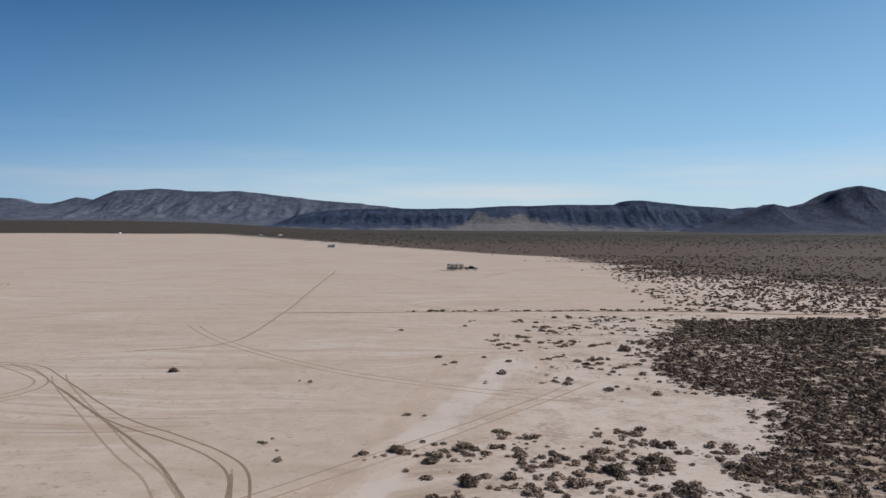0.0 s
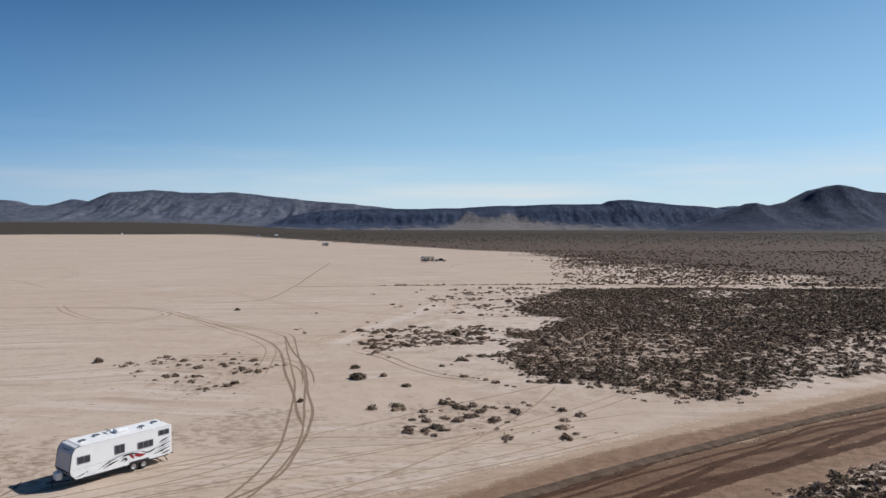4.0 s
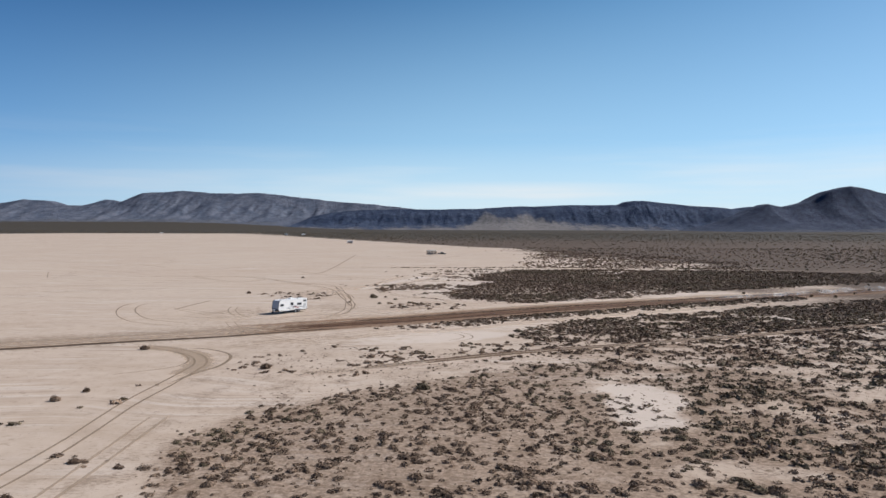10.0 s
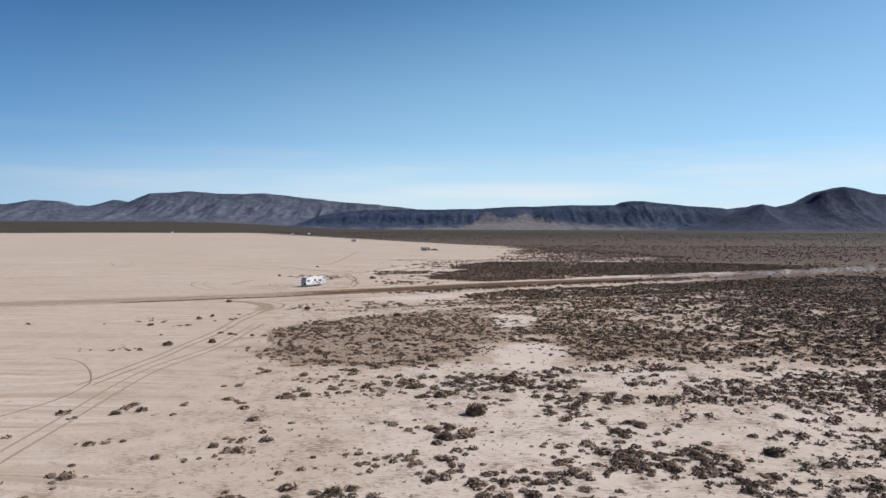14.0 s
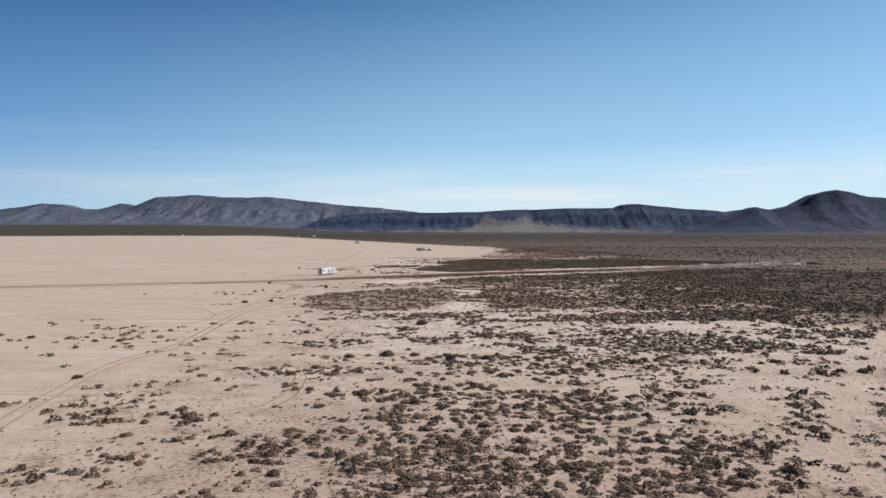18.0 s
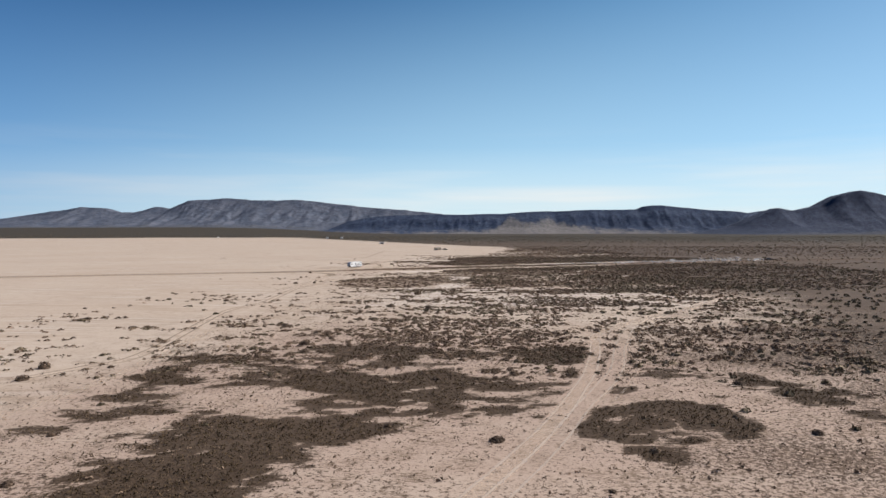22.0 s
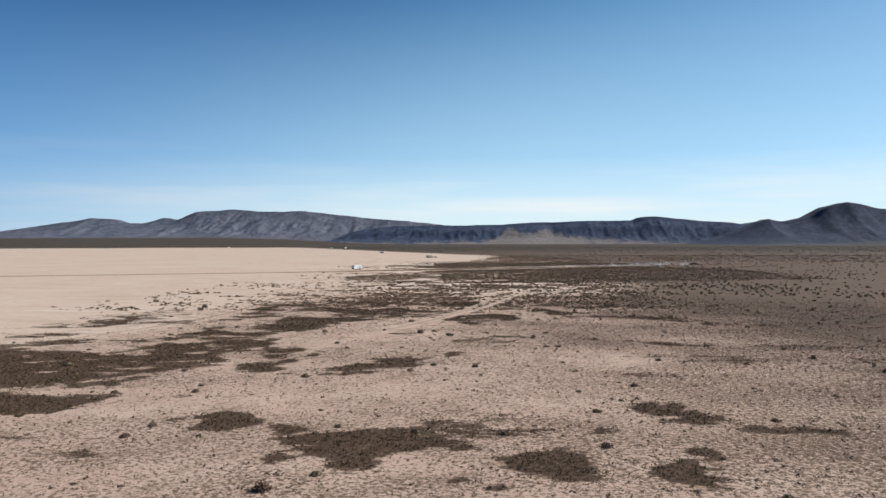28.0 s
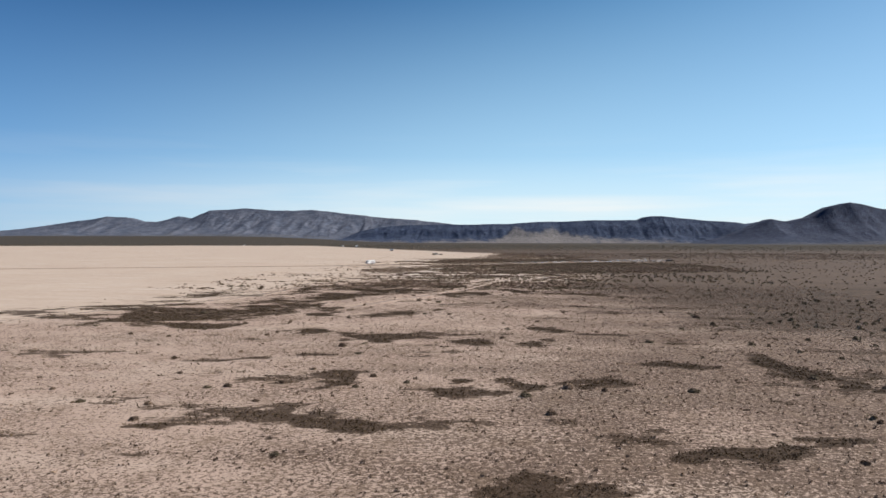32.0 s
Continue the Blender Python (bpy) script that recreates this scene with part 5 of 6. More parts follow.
    if graphics:
        for s in (1, -1):
            y = s * 1.2265
            G = lambda pts, widths, mat: swoosh(root, [(h - a * length, b) for a, b in pts], widths, y, mat)
            G([(0.24, 0.86), (0.33, 1.22), (0.44, 1.52), (0.56, 1.60), (0.70, 1.50)], (0.02, 0.12, 0.16, 0.10, 0.02), M_SILVER)
            G([(0.27, 0.98), (0.36, 1.30), (0.42, 1.42)], (0.02, 0.15, 0.02), M_BLACK)
            G([(0.30, 0.86), (0.38, 1.12), (0.45, 1.22)], (0.02, 0.14, 0.02), M_BLACK)
            G([(0.46, 1.28), (0.50, 1.44), (0.56, 1.48), (0.66, 1.36)], (0.02, 0.13, 0.12, 0.02), M_BLACK)
            G([(0.47, 1.08), (0.505, 1.22), (0.53, 1.10), (0.50, 0.98)], (0.05, 0.16, 0.14, 0.03), M_BLACK)
            G([(0.555, 1.42), (0.585, 1.24), (0.60, 1.06)], (0.10, 0.22, 0.08), M_RED)
            G([(0.61, 1.34), (0.65, 1.20), (0.72, 1.16)], (0.22, 0.26, 0.04), M_RED)
            G([(0.68, 1.46), (0.74, 1.26), (0.80, 1.36), (0.84, 1.52)], (0.03, 0.10, 0.12, 0.02), M_BLACK)
            for k in range(5):
                G([(0.80 + 0.015 * k, 0.98 + 0.20 * k), (0.88, 1.08 + 0.20 * k), (0.985, 1.30 + 0.21 * k)], (0.02, 0.13, 0.015), M_BLACK if k % 2 == 0 else M_SILVER)
            G([(0.88, 0.84), (0.94, 0.90), (0.985, 1.00)], (0.02, 0.12, 0.02), M_BLACK)
            G([(0.05, 0.78), (0.10, 0.86), (0.155, 1.02)], (0.02, 0.08, 0.01), M_BLACK)
            G([(0.02, 1.36), (0.30, 1.42), (0.60, 1.66)], (0.01, 0.02, 0.01), M_SILVER)
    for i in range(slides):
        x = h - (0.28 + 0.42 * i) * length
        room = part("slide_out", box(x, 1.55, 1.88, 2.1, 0.75, 1.85, 0.04), body, root, "extended slide-out room")
        part("pane", box(x, 1.935, 2.1, 1.2, 0.02, 0.6, 0.006), M_PANE, room, "dark tinted pane")
        part("slide_awning", box(x, 1.58, 2.83, 2.2, 0.8, 0.035, 0.012), M_PLASTIC, room, "dark slide-out topper")
    return root


def pickup(label, paint):
    """A crew-cab pickup; its bonnet points along +x."""
    root = tagged(new("pickup_truck"), label, "pickup", "pickup trucks")
    lower = [(2.86, 0.62), (2.90, 0.98), (2.78, 1.12), (1.42, 1.22), (1.30, 1.24), (-0.98, 1.24), (-0.99, 1.28), (-2.86, 1.28), (-2.90, 0.66), (-2.42, 0.62), (-2.36, 0.90), (-2.12, 1.02), (-1.66, 1.02), (-1.42, 0.90), (-1.36, 0.52),
             (1.34, 0.52), (1.40, 0.90), (1.64, 1.02), (2.10, 1.02), (2.34, 0.90), (2.40, 0.62)]
    part("body", profile(lower, 0.99, 0.035), paint, root)
    cab = [(1.42, 1.20), (0.62, 1.80), (0.40, 1.88), (-0.70, 1.88), (-0.92, 1.80), (-1.02, 1.22)]
    part("cab", profile(cab, 0.94, 0.04, lambda x, z: 1 - 0.16 * (z - 1.2) / 0.68), paint, root)
    part("bed_floor", box(-1.92, 0, 1.275, 1.80, 1.64, 0.03), M_PLASTIC, root, "dark open cargo bed")
    for s in (-1, 1):
        for a, b in ((0.55, -0.02), (-0.10, -0.72)):
            m = pose((a + b) / 2, s * 0.885, 1.53, s * 12.5, 0, 0)
            part("side_window", box(0, 0, 0, abs(a - b), 0.02, 0.40, 0.006, turn=m), M_PANE, root, "dark side glass")
        part("mirror", box(0.85, s * 1.10, 1.36, 0.12, 0.22, 0.20, 0.03), M_PLASTIC, root)
        part("headlight", box(2.86, s * 0.76, 0.96, 0.10, 0.36, 0.18, 0.02), M_CLEAR, root, "clear headlight lens")
        part("tail_light", box(-2.885, s * 0.87, 1.04, 0.06, 0.16, 0.34, 0.01), M_LAMP, root, "red tail light lens")
        part("bed_rail", box(-1.92, s * 0.93, 1.30, 1.86, 0.10, 0.05, 0.015), M_PLASTIC, root)
        part("door_handle", box(0.02, s * 0.995, 1.12, 0.16, 0.03, 0.04, 0.01), M_PLASTIC, root)
        for x in (1.87, -1.89):
            wheel(root, x, s * 0.86, 0.40, 0.27)
    part("windscreen", box(0, 0, 0, 0.02, 1.46, 0.84, 0.006, turn=pose(1.05, 0, 1.515, 0, -53.5, 0)), M_PANE, root, "dark windscreen glass")
    part("rear_window", box(-0.995, 0, 1.55, 0.02, 1.3, 0.34, 0.006, turn=pose(0, 0, 0, 0, 8, 0)), M_PANE, root, "dark rear glass")
    part("grille", box(2.895, 0, 0.96, 0.05, 1.05, 0.26, 0.02), M_PLASTIC, root)
    for x in (2.95, -2.96):
        part("bumper", box(x, 0, 0.66, 0.16, 1.86, 0.20, 0.04), M_STEEL, root)
    return root


def park(thing, x, y, heading):
    thing.matrix_basis = pose(x, y, float(ground_at(x, y)) + 0.05, 0, 0, heading)


NEAR = travel_trailer("white travel trailer with red and black swoosh graphics")
park(NEAR, -15.55, -13.9, 180 + 50.6)
FAR = travel_trailer("beige travel trailer with slide-out rooms extended", 7.4, M_BEIGE, M_TAUPE, M_BEIGE, False, 2)
park(FAR, 5.6, 311.0, 8)
TOW = pickup("black crew-cab pickup hitched before a beige camper", M_BLACK)
park(TOW, 13.0, 312.6, 8)
SMALL = travel_trailer("small white camper far out on the lake bed", 6.0, M_WHITE, M_TAUPE, M_WHITE, False)
park(SMALL, -101, 618, 200)
EDGE_CAMPER = travel_trailer("white camper at the far rim of the lake", 7.0, M_WHITE, None, M_WHITE, False)
park(EDGE_CAMPER, -345, 1290, 10)
for i, (cx, cy, turn) in enumerate(((-310, 1300, 40), (-700, 1480, 90))):
    c = copy_thing(EDGE_CAMPER, pose(cx, cy, float(ground_at(cx, cy)) + 0.05, 0, 0, turn))
DRIVER = pickup("dusty black crew-cab pickup on the dirt road", M_DUSTY)
park(DRIVER, 246, 84.5, 22)

# ---- plants ----
def plant_material(name, dark, light, dry):
    k = Nodes(name)
    n1 = k.noise(1.7, 3)
    c = k.mix(k.ramp(n1, 0.35, 0.65), dark, light)
    c = k.mix(k.ramp(k.attr("tone"), 0.45, 1.0), c, dry)
    isl = k.n.new("ShaderNodeNewGeometry").outputs["Random Per Island"]
    c = k.scaled(c, k.ramp(isl, 0.0, 1.0, 0.6, 1.4))
    made = k.done(c, 0.9, spec=0.15)
    # twigs and leaves let part of the sun through
    glow, both = k.n.new("ShaderNodeBsdfTranslucent"), k.n.new("ShaderNodeMixShader")
    both.inputs["Fac"].default_value = 0.08
    k.l.new(c, glow.inputs["Color"])
    k.l.new(k.b.outputs["BSDF"], both.inputs[1])
    k.l.new(glow.outputs["BSDF"], both.inputs[2])
    k.l.new(both.outputs["Shader"], k.n["Material Output"].inputs["Surface"])
    return made


M_BRUSH = plant_material("grey_brown_brush", (0.110, 0.074, 0.052), (0.175, 0.120, 0.084), (0.27, 0.188, 0.13))
M_GREEN = plant_material("olive_creosote_leaves", (0.090, 0.070, 0.045), (0.14, 0.108, 0.069), (0.205, 0.155, 0.10))
M_MAT = plant_material("low_dark_grass", (0.044, 0.030, 0.016), (0.076, 0.051, 0.028), (0.125, 0.082, 0.046))
M_TUFT = plant_material("dry_grass_tuft", (0.085, 0.058, 0.040), (0.135, 0.096, 0.066), (0.205, 0.148, 0.105))
M_DARK = plant_material("dark_brown_brush", (0.084, 0.057, 0.039), (0.132, 0.092, 0.063), (0.205, 0.145, 0.10))
M_STEM = material("weathered_brush_stem", (0.11, 0.085, 0.065), 0.9)


def spray(seed, spikes, leaves, flat=0.62, spread=1.0, blade=0.10, leaf=0.55):
    """The triangles of one bush of radius 1: twigs that fan out from the root, and leaf clumps on its outside."""
    r = np.random.default_rng(seed)
    tris = []
    lump = r.normal(0, 1, (5, 3))
    lump[:, 2] = np.abs(lump[:, 2])
    lump /= np.linalg.norm(lump, axis=1)[:, None]
    for i in range(spikes + leaves):
        d = r.normal(0, 1, 3)
        d[2] = abs(d[2]) * 0.9 + 0.05
        d /= np.linalg.norm(d)
        out = (0.72 + 0.33 * max(0, float(np.max(lump @ d))) ** 3) * r.uniform(0.8, 1.12)
        tip = d * out * (spread, spread, flat * 1.15)
        side = np.cross(d, r.normal(0, 1, 3))
        side /= np.linalg.norm(side)
        if i < spikes:
            root = tip * r.uniform(0.4, 0.75)
            tris.append((root - side * blade, root + side * blade, tip))
        else:
            # leafy tufts that close the mound
            up = np.cross(side, d) + d * r.uniform(-0.6, 0.6)
            s = r.uniform(0.6, 1.1) * min(leaf, 0.29 * math.sqrt(60 / leaves))
            m = tip * r.uniform(0.7, 0.95)
            m[2] = max(m[2], 0.03)
            tris.append((m - side * s, m + side * s, m + up * s * 1.4))
    t = np.array(tris)
    t[..., 2] = np.maximum(t[..., 2], 0.0)
    return t


def scatter(name, label, x, y, size, tall, protos, mat, rng_seed, category="shrub"):
    """Many bushes in one mesh."""
    r = np.random.default_rng(rng_seed)
    z = ground_at(x, y) - 0.02
    kind, turn, tone = r.integers(0, len(protos), len(x)), r.uniform(0, 6.283, len(x)), r.uniform(0, 1, len(x))
    parts, tones = [], []
    for k, t in enumerate(protos):
        w = np.nonzero(kind == k)[0]
        if not len(w):
            continue
        c, s = np.cos(turn[w])[:, None, None], np.sin(turn[w])[:, None, None]
        sx = size[w][:, None, None]
        px = (t[None, ..., 0] * c - t[None, ..., 1] * s) * sx + x[w][:, None, None]
        py = (t[None, ..., 0] * s + t[None, ..., 1] * c) * sx + y[w][:, None, None]
        pz = t[None, ..., 2] * sx * tall[w][:, None, None] + z[w][:, None, None]
        parts.append(np.stack([px, py, pz], -1).reshape(-1, 3))
        tones.append(np.repeat(tone[w], t.shape[0] * 3))
    co, tones = np.vstack(parts), np.concatenate(tones)
    me = bpy.data.meshes.new(name)
    n = len(co)
    me.vertices.add(n)
    me.vertices.foreach_set("co", co.astype(np.float32).reshape(-1))
    me.loops.add(n)
    me.loops.foreach_set("vertex_index", np.arange(n, dtype=np.int32))
    me.polygons.add(n // 3)
    me.polygons.foreach_set("loop_start", np.arange(0, n, 3, dtype=np.int32))
    me.update(calc_edges=True)
    a = me.attributes.new("tone", 'FLOAT', 'POINT')
    a.data.foreach_set("value", tones.astype(np.float32))
    me.materials.append(mat)
    return tagged(new(name, me), label, category, kind="stuff")


def wedge(x, y, rim=12):
    """The stretch of the plan that the flight looks over."""
    return (x < 95 + (y + 575) * 0.56 + rim) & (x > 95 - (y + 575) * 0.80 - rim)


def sow(key, per_m2, box, seed, extra=None):
    """Random places, as thick as a mask of the layout says."""
    r = np.random.default_rng(seed)
    x0, x1, y0, y1 = box
    n = int((x1 - x0) * (y1 - y0) * per_m2)
    x, y = r.uniform(x0, x1, n), r.uniform(y0, y1, n)
    w = wedge(x, y)
    x, y = x[w], y[w]
    m = layout(x, y)
    keep = r.uniform(0, 1, len(x)) < (extra(m, x, y) if extra else m[key])
    return x[keep], y[keep], {k: v[keep] for k, v in m.items()}, r


def sow_clumps(per_m2, box, seed, extra, spread=0.9, most=3):
    """Bushes that stand in small clumps: each place of sow() bears one to a few mounds, side by side."""
    x, y, m, r = sow("thick", per_m2, box, seed, extra)
    count = 1 + r.binomial(most, 0.35, len(x))
    px, py = np.repeat(x, count), np.repeat(y, count)
    first = np.concatenate([[0], np.cumsum(count)[:-1]])
    lone = np.zeros(len(px), bool)
    lone[first] = True
    lean = np.repeat(r.uniform(0, 3.14, len(x)), count)
    u, v = r.normal(0, spread * 1.25, len(px)), r.normal(0, spread * 0.6, len(px))
    u[lone] = v[lone] = 0
    px, py = px + u * np.cos(lean) - v * np.sin(lean), py + u * np.sin(lean) + v * np.cos(lean)
    grade = np.repeat(r.uniform(0, 1, len(x)), count)
    return px, py, lone, grade, r


FULL = [spray(s, 46, 74, blade=0.034, leaf=0.20) for s in range(200, 206)]
LITE = [spray(s, 5, 9, blade=0.12) for s in range(220, 224)]
TINY = [spray(s, 2, 4, blade=0.25) for s in range(225, 228)]
CLOSE = [spray(s, 10, 20, blade=0.065, leaf=0.33) for s in range(240, 245)]
SMALL = [spray(s, 5, 13, blade=0.12) for s in range(235, 239)]

# brush along the flight: full shapes near it, plainer ones further off
x, y, lone, grade, r = sow_clumps(0.52, (-95, 420, -300, 168), 301, lambda m, x, y: np.clip(m["thick"] + m["stray"], 0, 1))
size = np.where(lone, 0.34 + 0.72 * r.beta(1.3, 2.4, len(x)), 0.22 + 0.34 * r.beta(1.4, 2.4, len(x)))
small_leaved = step(y, -150, -138) * step(y, -60, -80) * step(x, 46, 40)
size = size * (1 - 0.22 * small_leaved)
tall = r.uniform(0.6, 0.95, len(x))
lateral = np.abs(x - np.interp(y, (-564, 0, 170), (91, 0, 0)))
near = lateral < 30
mid = ~near & (lateral < 62)
far_off = lateral >= 62
thinned = (x < 150) | (r.uniform(0, 1, len(x)) < 0.5)
green = (cloudy(x, y, 26, 3, 83) + r.uniform(-0.2, 0.2, len(x))) > 0.62
for tag, where, protos in (("brush", near & ~green, FULL), ("olive_brush", near & green, FULL), ("brush", mid & ~green, CLOSE), ("olive_brush", mid & green, CLOSE),
                           ("brush", far_off & ~green & thinned, LITE), ("olive_brush", far_off & green & thinned, LITE)):
    olive = tag == "olive_brush"
    scatter(tag, "low olive-green desert brush on pale sand" if olive else "low grey-brown desert brush on pale sand", x[where], y[where], size[where], tall[where],
            protos, M_GREEN if olive else M_BRUSH, 303)
# closed brush beyond the road and on its verge
x, y, m, r = sow("dense", 1.7, (0, 200, -265, 150), 305)
size, tall = 0.32 + 0.42 * r.beta(1.5, 3, len(x)), r.uniform(0.5, 0.8, len(x))
close_by = x < 75
for where, protos in ((close_by, CLOSE), (~close_by, LITE)):
    scatter("dark_brush", "closed stand of dark brown desert brush", x[where], y[where], size[where], tall[where], protos, M_DARK, 307)
# small dry growth between the bushes
x, y, m, r = sow("thick", 1.0, (-50, 160, -330, 150), 311, lambda m, x, y: np.clip(0.6 * m["thick"] + 0.42 * m["scrubby"] * (y < -60), 0, 1))
scatter("dry_brush", "small dry brush between the larger shrubs", x, y, 0.10 + 0.22 * r.beta(1.5, 3, len(x)), r.uniform(0.5, 1.1, len(x)), TINY, M_BRUSH, 313)
# brush beyond the far track and on the dark plain
x, y, m, r = sow("thick", 0.30, (-60, 620, 168, 480), 321, lambda m, x, y: np.clip(m["thick"] + 0.10 * m["pave"], 0, 1))
scatter("far_brush", "sparse grey brush on white flats", x, y, 0.35 + 0.6 * r.beta(1.6, 3, len(x)), r.uniform(0.7, 1.2, len(x)), LITE, M_BRUSH, 323)
x, y, m, r = sow("pave", 0.06, (80, 620, -545, 480), 325, lambda m, x, y: m["pave"] * (0.10 + 0.35 * step(cloudy(x, y, 45, 3, 85), 0.45, 0.7) + 0.8 * step(y, -246, -225) * step(y, -150, -180) * step(x, 250, 200)))
scatter("creosote", "dark creosote bushes scattered over brown gravel", x, y, 0.4 + 0.6 * r.beta(1.6, 3, len(x)), r.uniform(0.9, 1.5, len(x)), SMALL, M_GREEN, 327)
r = np.random.default_rng(331)
x, y = r.uniform(-1600, 2600, 60000), 430 + 1500 * r.uniform(0, 1, 60000) ** 1.6
m = layout(x, y)
keep = (r.uniform(0, 1, len(x)) < m["pave"] * (0.25 + 0.75 * step(y, 500, 900))) & (np.abs(x - 60) < (y + 560) * 0.85)
x, y = x[keep], y[keep]
scatter("plain_brush", "countless dark bushes on the far brown plain", x, y, 0.6 + 1.1 * r.beta(1.6, 3, len(x)), r.uniform(0.9, 1.3, len(x)), TINY, M_GREEN, 333)

# dark low mats and dry tufts on the gravel
SPRIG = [spray(s, 4, 0, 1.0, 0.8, 0.22) for s in range(230, 234)]
x, y, m, r = sow("mats", 8.0, (-30, 150, -545, -245), 341, lambda m, x, y: m["mats"] * step(m["mats"] + 2.6 * (cloudy(x * 0.6, y, 2.6, 4, 65, 0.65) - 0.5), 0.35, 0.6))
scatter("low_grass", "dark mat of low grass on gravel", x, y, r.uniform(0.16, 0.40, len(x)), r.uniform(0.6, 1.2, len(x)), SPRIG, M_MAT, 343, "grass")
x, y, m, r = sow("tufts", 2.4, (-20, 200, -545, -235), 351)
scatter("grass_tufts", "small dry grass tufts over pink gravel", x, y, 0.10 + 0.28 * r.beta(1.4, 3.0, len(x)), r.uniform(0.5, 1.1, len(x)), SPRIG, M_TUFT, 353, "grass")
x, y, m, r = sow("tufts", 0.7, (-30, 220, -545, -235), 361)
scatter("dark_tufts", "dark small shrubs dotted over the gravel", x, y, 0.13 + 0.34 * r.beta(1.1, 3.4, len(x)), r.uniform(0.7, 1.3, len(x)), TINY, M_BRUSH, 363)


# bushes that stand by themselves
def lone_bush(seed, mat, flat):
    """One shrub: bent stems from the root, and a spiky crown."""
    root = tagged(new("shrub"), "rounded spiky desert shrub on bare sand", "shrub", "lone shrubs")
    t = spray(seed, 280, 200, flat, 1.0, 0.034)
    me = bpy.data.meshes.new("foliage")
    me.from_pydata([tuple(v) for v in t.reshape(-1, 3)], [], [(i, i + 1, i + 2) for i in range(0, t.shape[0] * 3, 3)])
    a = me.attributes.new("tone", 'FLOAT', 'POINT')
    a.data.foreach_set("value", np.full(len(me.vertices), 0.25 + (seed % 5) * 0.15, np.float32))
    me.materials.append(mat)
    crown = new("foliage", me)
    crown.parent = root
    bm = bmesh.new()
    rs = random.Random(seed)
    for i in range(9):
        a = rs.uniform(0, 6.28)
        lean, length = rs.uniform(20, 60), rs.uniform(0.45, 0.75)
        bmesh.ops.create_cone(bm, segments=5, radius1=0.035, radius2=0.012, depth=length, cap_ends=False,
                              matrix=pose(0, 0, 0, 0, 0, math.degrees(a)) @ pose(0, 0, 0, 0, lean, 0) @ pose(0, 0, length / 2 - 0.03))
    me = bpy.data.meshes.new("stems")
    bm.to_mesh(me)
    bm.free()
    me.materials.append(M_STEM)
    stems = new("stems", me)
    stems.parent = root
    return root


BUSHES = [lone_bush(500 + i, M_GREEN if i % 3 == 0 else M_BRUSH, 0.6 + 0.12 * (i % 3)) for i in range(6)]
SEEN_NORTH = [(0.2, 19.7, 1.3), (27, 17.2, 0.9), (25.5, 17.6, 0.9), (6.8, 15.3, 0.7), (3.5, 21, 0.6), (-5, 8, 0.5), (-15, 17, 0.7), (0.2, 41.7, 0.8), (-36.6, 92.4, 0.8), (-0.6, 103.4, 0.7), (29.7, 110.3, 1.3),
              (-38.9, 30.7, 0.9), (-0.9, 26.5, 0.9), (-27.6, -62.7, 0.9), (-3.5, -77, 0.9), (-1, 57, 0.8), (-4, 60, 0.9), (2, 52, 0.9), (14, 55, 1.1)]
SEEN_SCRUB = [(-15.9, -128, 1.0), (-9.3, -125, 0.8), (-29.2, -105.4, 0.8), (-22.9, -95.8, 0.8), (-21.7, -91.4, 0.6), (19.7, -88.3, 1.2), (32.4, -205.2, 1.3), (35.8, -168.5, 1.5), (26.5, -207, 1.0), (36.9, -205, 1.0),
              (42.7, -208.3, 1.1), (48.6, -207, 1.0), (62.4, -181, 1.1), (25.7, -266, 1.2), (-34, -237.5, 1.1), (51.9, -275, 0.9), (39, -235.4, 0.9), (-8.5, -223.4, 0.9), (-18, -193, 0.9), (-44, -188, 0.9), (-36.4, -190, 0.9)]
SEEN_GRAVEL = [(79.3, -209, 0.9), (102.7, -215.3, 0.9), (32.3, -231.5, 1.0), (59.6, -320.2, 0.9), (-5.4, -297.5, 1.1), (-33, -270, 1.2), (67.2, -340, 0.8), (64.4, -342.6, 1.1), (71, -346, 1.0), (-34, -235.5, 1.2),
               (92, -294, 0.8), (79, -341.6, 0.6), (43, -343.2, 0.8), (88.6, -348.3, 0.8), (10.8, -385.5, 1.2), (17.4, -380, 0.9), (-7.7, -289.5, 1.2), (64.8, -434, 0.6), (67.4, -386.6, 0.7), (77.3, -383, 0.7)]
SEEN_LAST = [(92.6, -410, 0.7), (91.5, -424, 0.7), (61.4, -438, 0.9), (94.4, -475.7, 0.9), (100.3, -470.7, 1.0), (97.1, -484.7, 0.8), (116.7, -471.3, 1.0), (60.7, -471, 0.7), (54, -474.2, 0.7), (51.5, -475, 0.6),
             (62.2, -460.8, 0.6), (36, -453, 0.6), (39, -483.7, 0.7), (50.2, -491.4, 0.7), (141.6, -382, 1.1), (120.3, -427, 1.0)]
places = SEEN_NORTH + SEEN_SCRUB + SEEN_GRAVEL + SEEN_LAST
r = random.Random(77)
rr = np.random.default_rng(78)
cx, cy, luck = rr.uniform(-60, 190, 6000), rr.uniform(-520, 130, 6000), rr.uniform(0, 1, 6000)
mm = layout(cx, cy)
odds = 0.3 * mm["gravel"] + 4 * mm["stray"] + 0.25 * (cy < -140) * mm["scrubby"]
good = np.nonzero(wedge(cx, cy) & (luck < odds) & (mm["pave"] < 0.6) & (off_line(cx, cy, ROAD) > 8))[0]
for i in good[:290 - len(places)]:
    places.append((cx[i], cy[i], r.uniform(0.3, 0.7)))
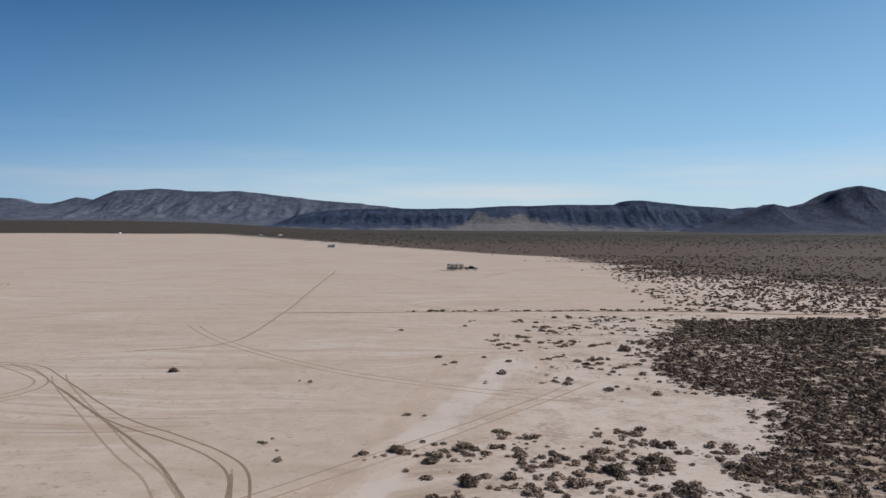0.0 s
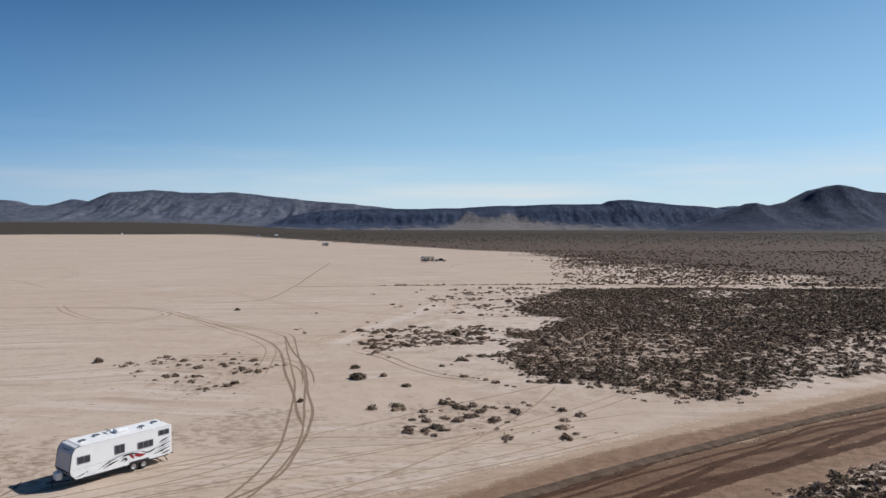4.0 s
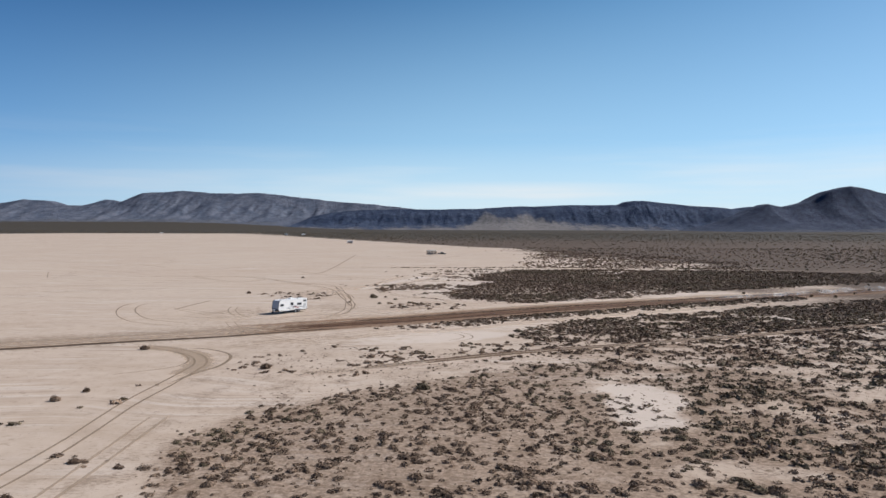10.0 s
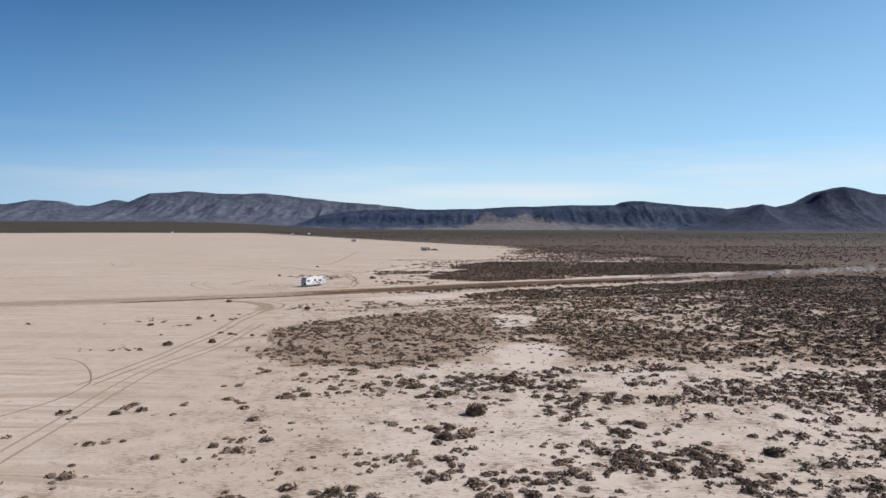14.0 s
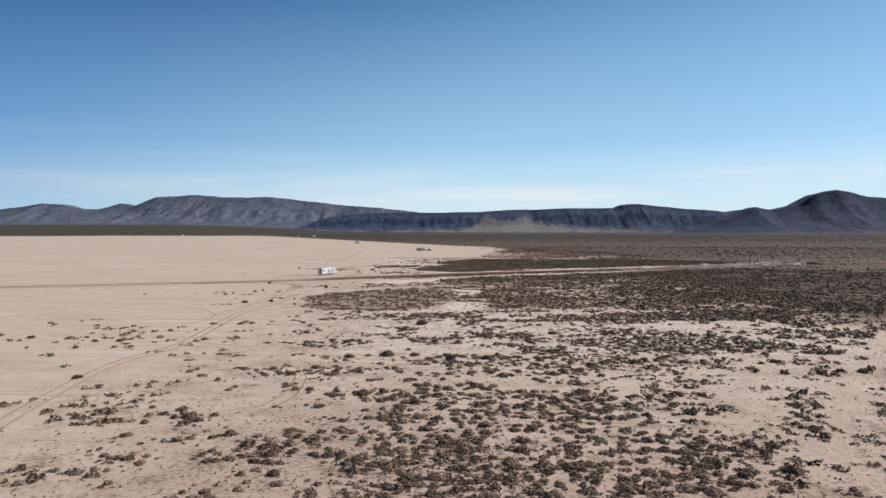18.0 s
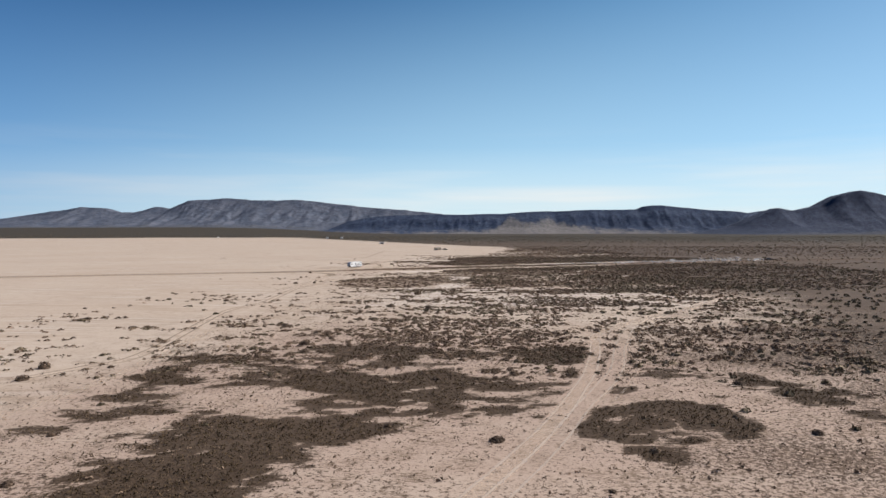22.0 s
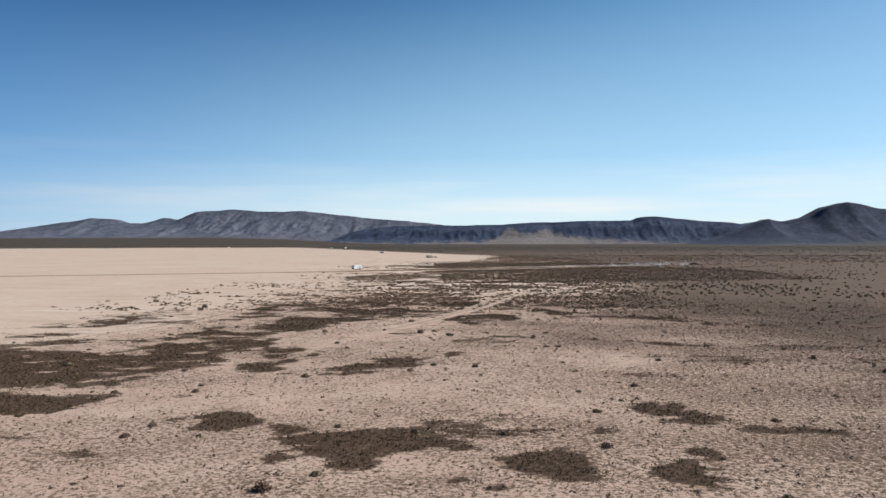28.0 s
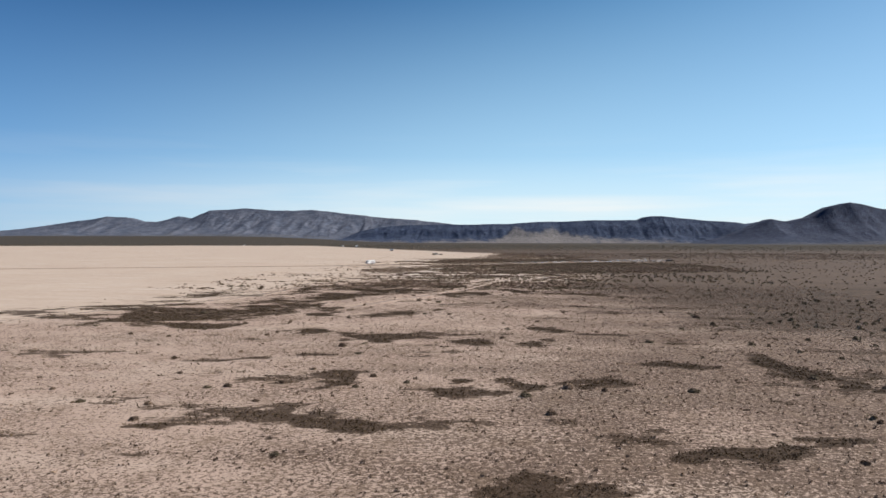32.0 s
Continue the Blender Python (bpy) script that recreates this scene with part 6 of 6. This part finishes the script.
for i, (bx, by, s) in enumerate(places):
    b = BUSHES[i] if i < 6 else copy_thing(BUSHES[i % 6], Matrix())
    b.matrix_basis = pose(bx, by, float(ground_at(bx, by)) - 0.02, 0, 0, r.uniform(0, 360)) @ Matrix.Diagonal((s, s, s * r.uniform(0.8, 1.1), 1))

# dust that hangs over the road behind the truck
k = Nodes("hanging_road_dust")
puff = k.noise(0.22, 5, 0.65)
clear, lit, through_, half, thin_ = [k.n.new("ShaderNode" + q) for q in ("BsdfTransparent", "BsdfDiffuse", "BsdfTranslucent", "MixShader", "MixShader")]
lit.inputs["Color"].default_value = through_.inputs["Color"].default_value = (0.90, 0.85, 0.79, 1)
half.inputs["Fac"].default_value = 0.5
k.l.new(lit.outputs[0], half.inputs[1])
k.l.new(through_.outputs[0], half.inputs[2])
k.l.new(k.math('MULTIPLY', k.ramp(puff, 0.40, 0.66), 0.3), thin_.inputs["Fac"])
k.l.new(clear.outputs[0], thin_.inputs[1])
k.l.new(half.outputs[0], thin_.inputs[2])
k.l.new(thin_.outputs[0], k.n["Material Output"].inputs["Surface"])
bm = bmesh.new()
r = random.Random(91)
for i in range(44):
    t = i / 43
    px = 96 + 142 * t
    py = float(np.interp(px, (95, 150, 240), (19, 44, 82))) + r.uniform(-1.0, 1.0)
    tall = 0.5 + 1.5 * t * r.uniform(0.3, 1.0) * (1 - 0.5 * step(t, 0.9, 1.0))
    m = pose(px, py, tall * 0.75, 0, 0, 22 + r.uniform(-8, 8)) @ Matrix.Diagonal((r.uniform(2.5, 5.0), r.uniform(0.8, 1.6), tall, 1))
    bmesh.ops.create_icosphere(bm, subdivisions=2, radius=1.0, matrix=m)
for v in bm.verts:
    v.co += Vector((1, 0.7, 0.6)) * (noise.noise(v.co * 0.7) * 0.8)
me = bpy.data.meshes.new("dust_cloud")
bm.to_mesh(me)
bm.free()
me.materials.append(k.m)
dust = tagged(new("dust_cloud", me), "thin pale dust hanging over the dirt road", "dust", kind="stuff")
dust.visible_shadow = False
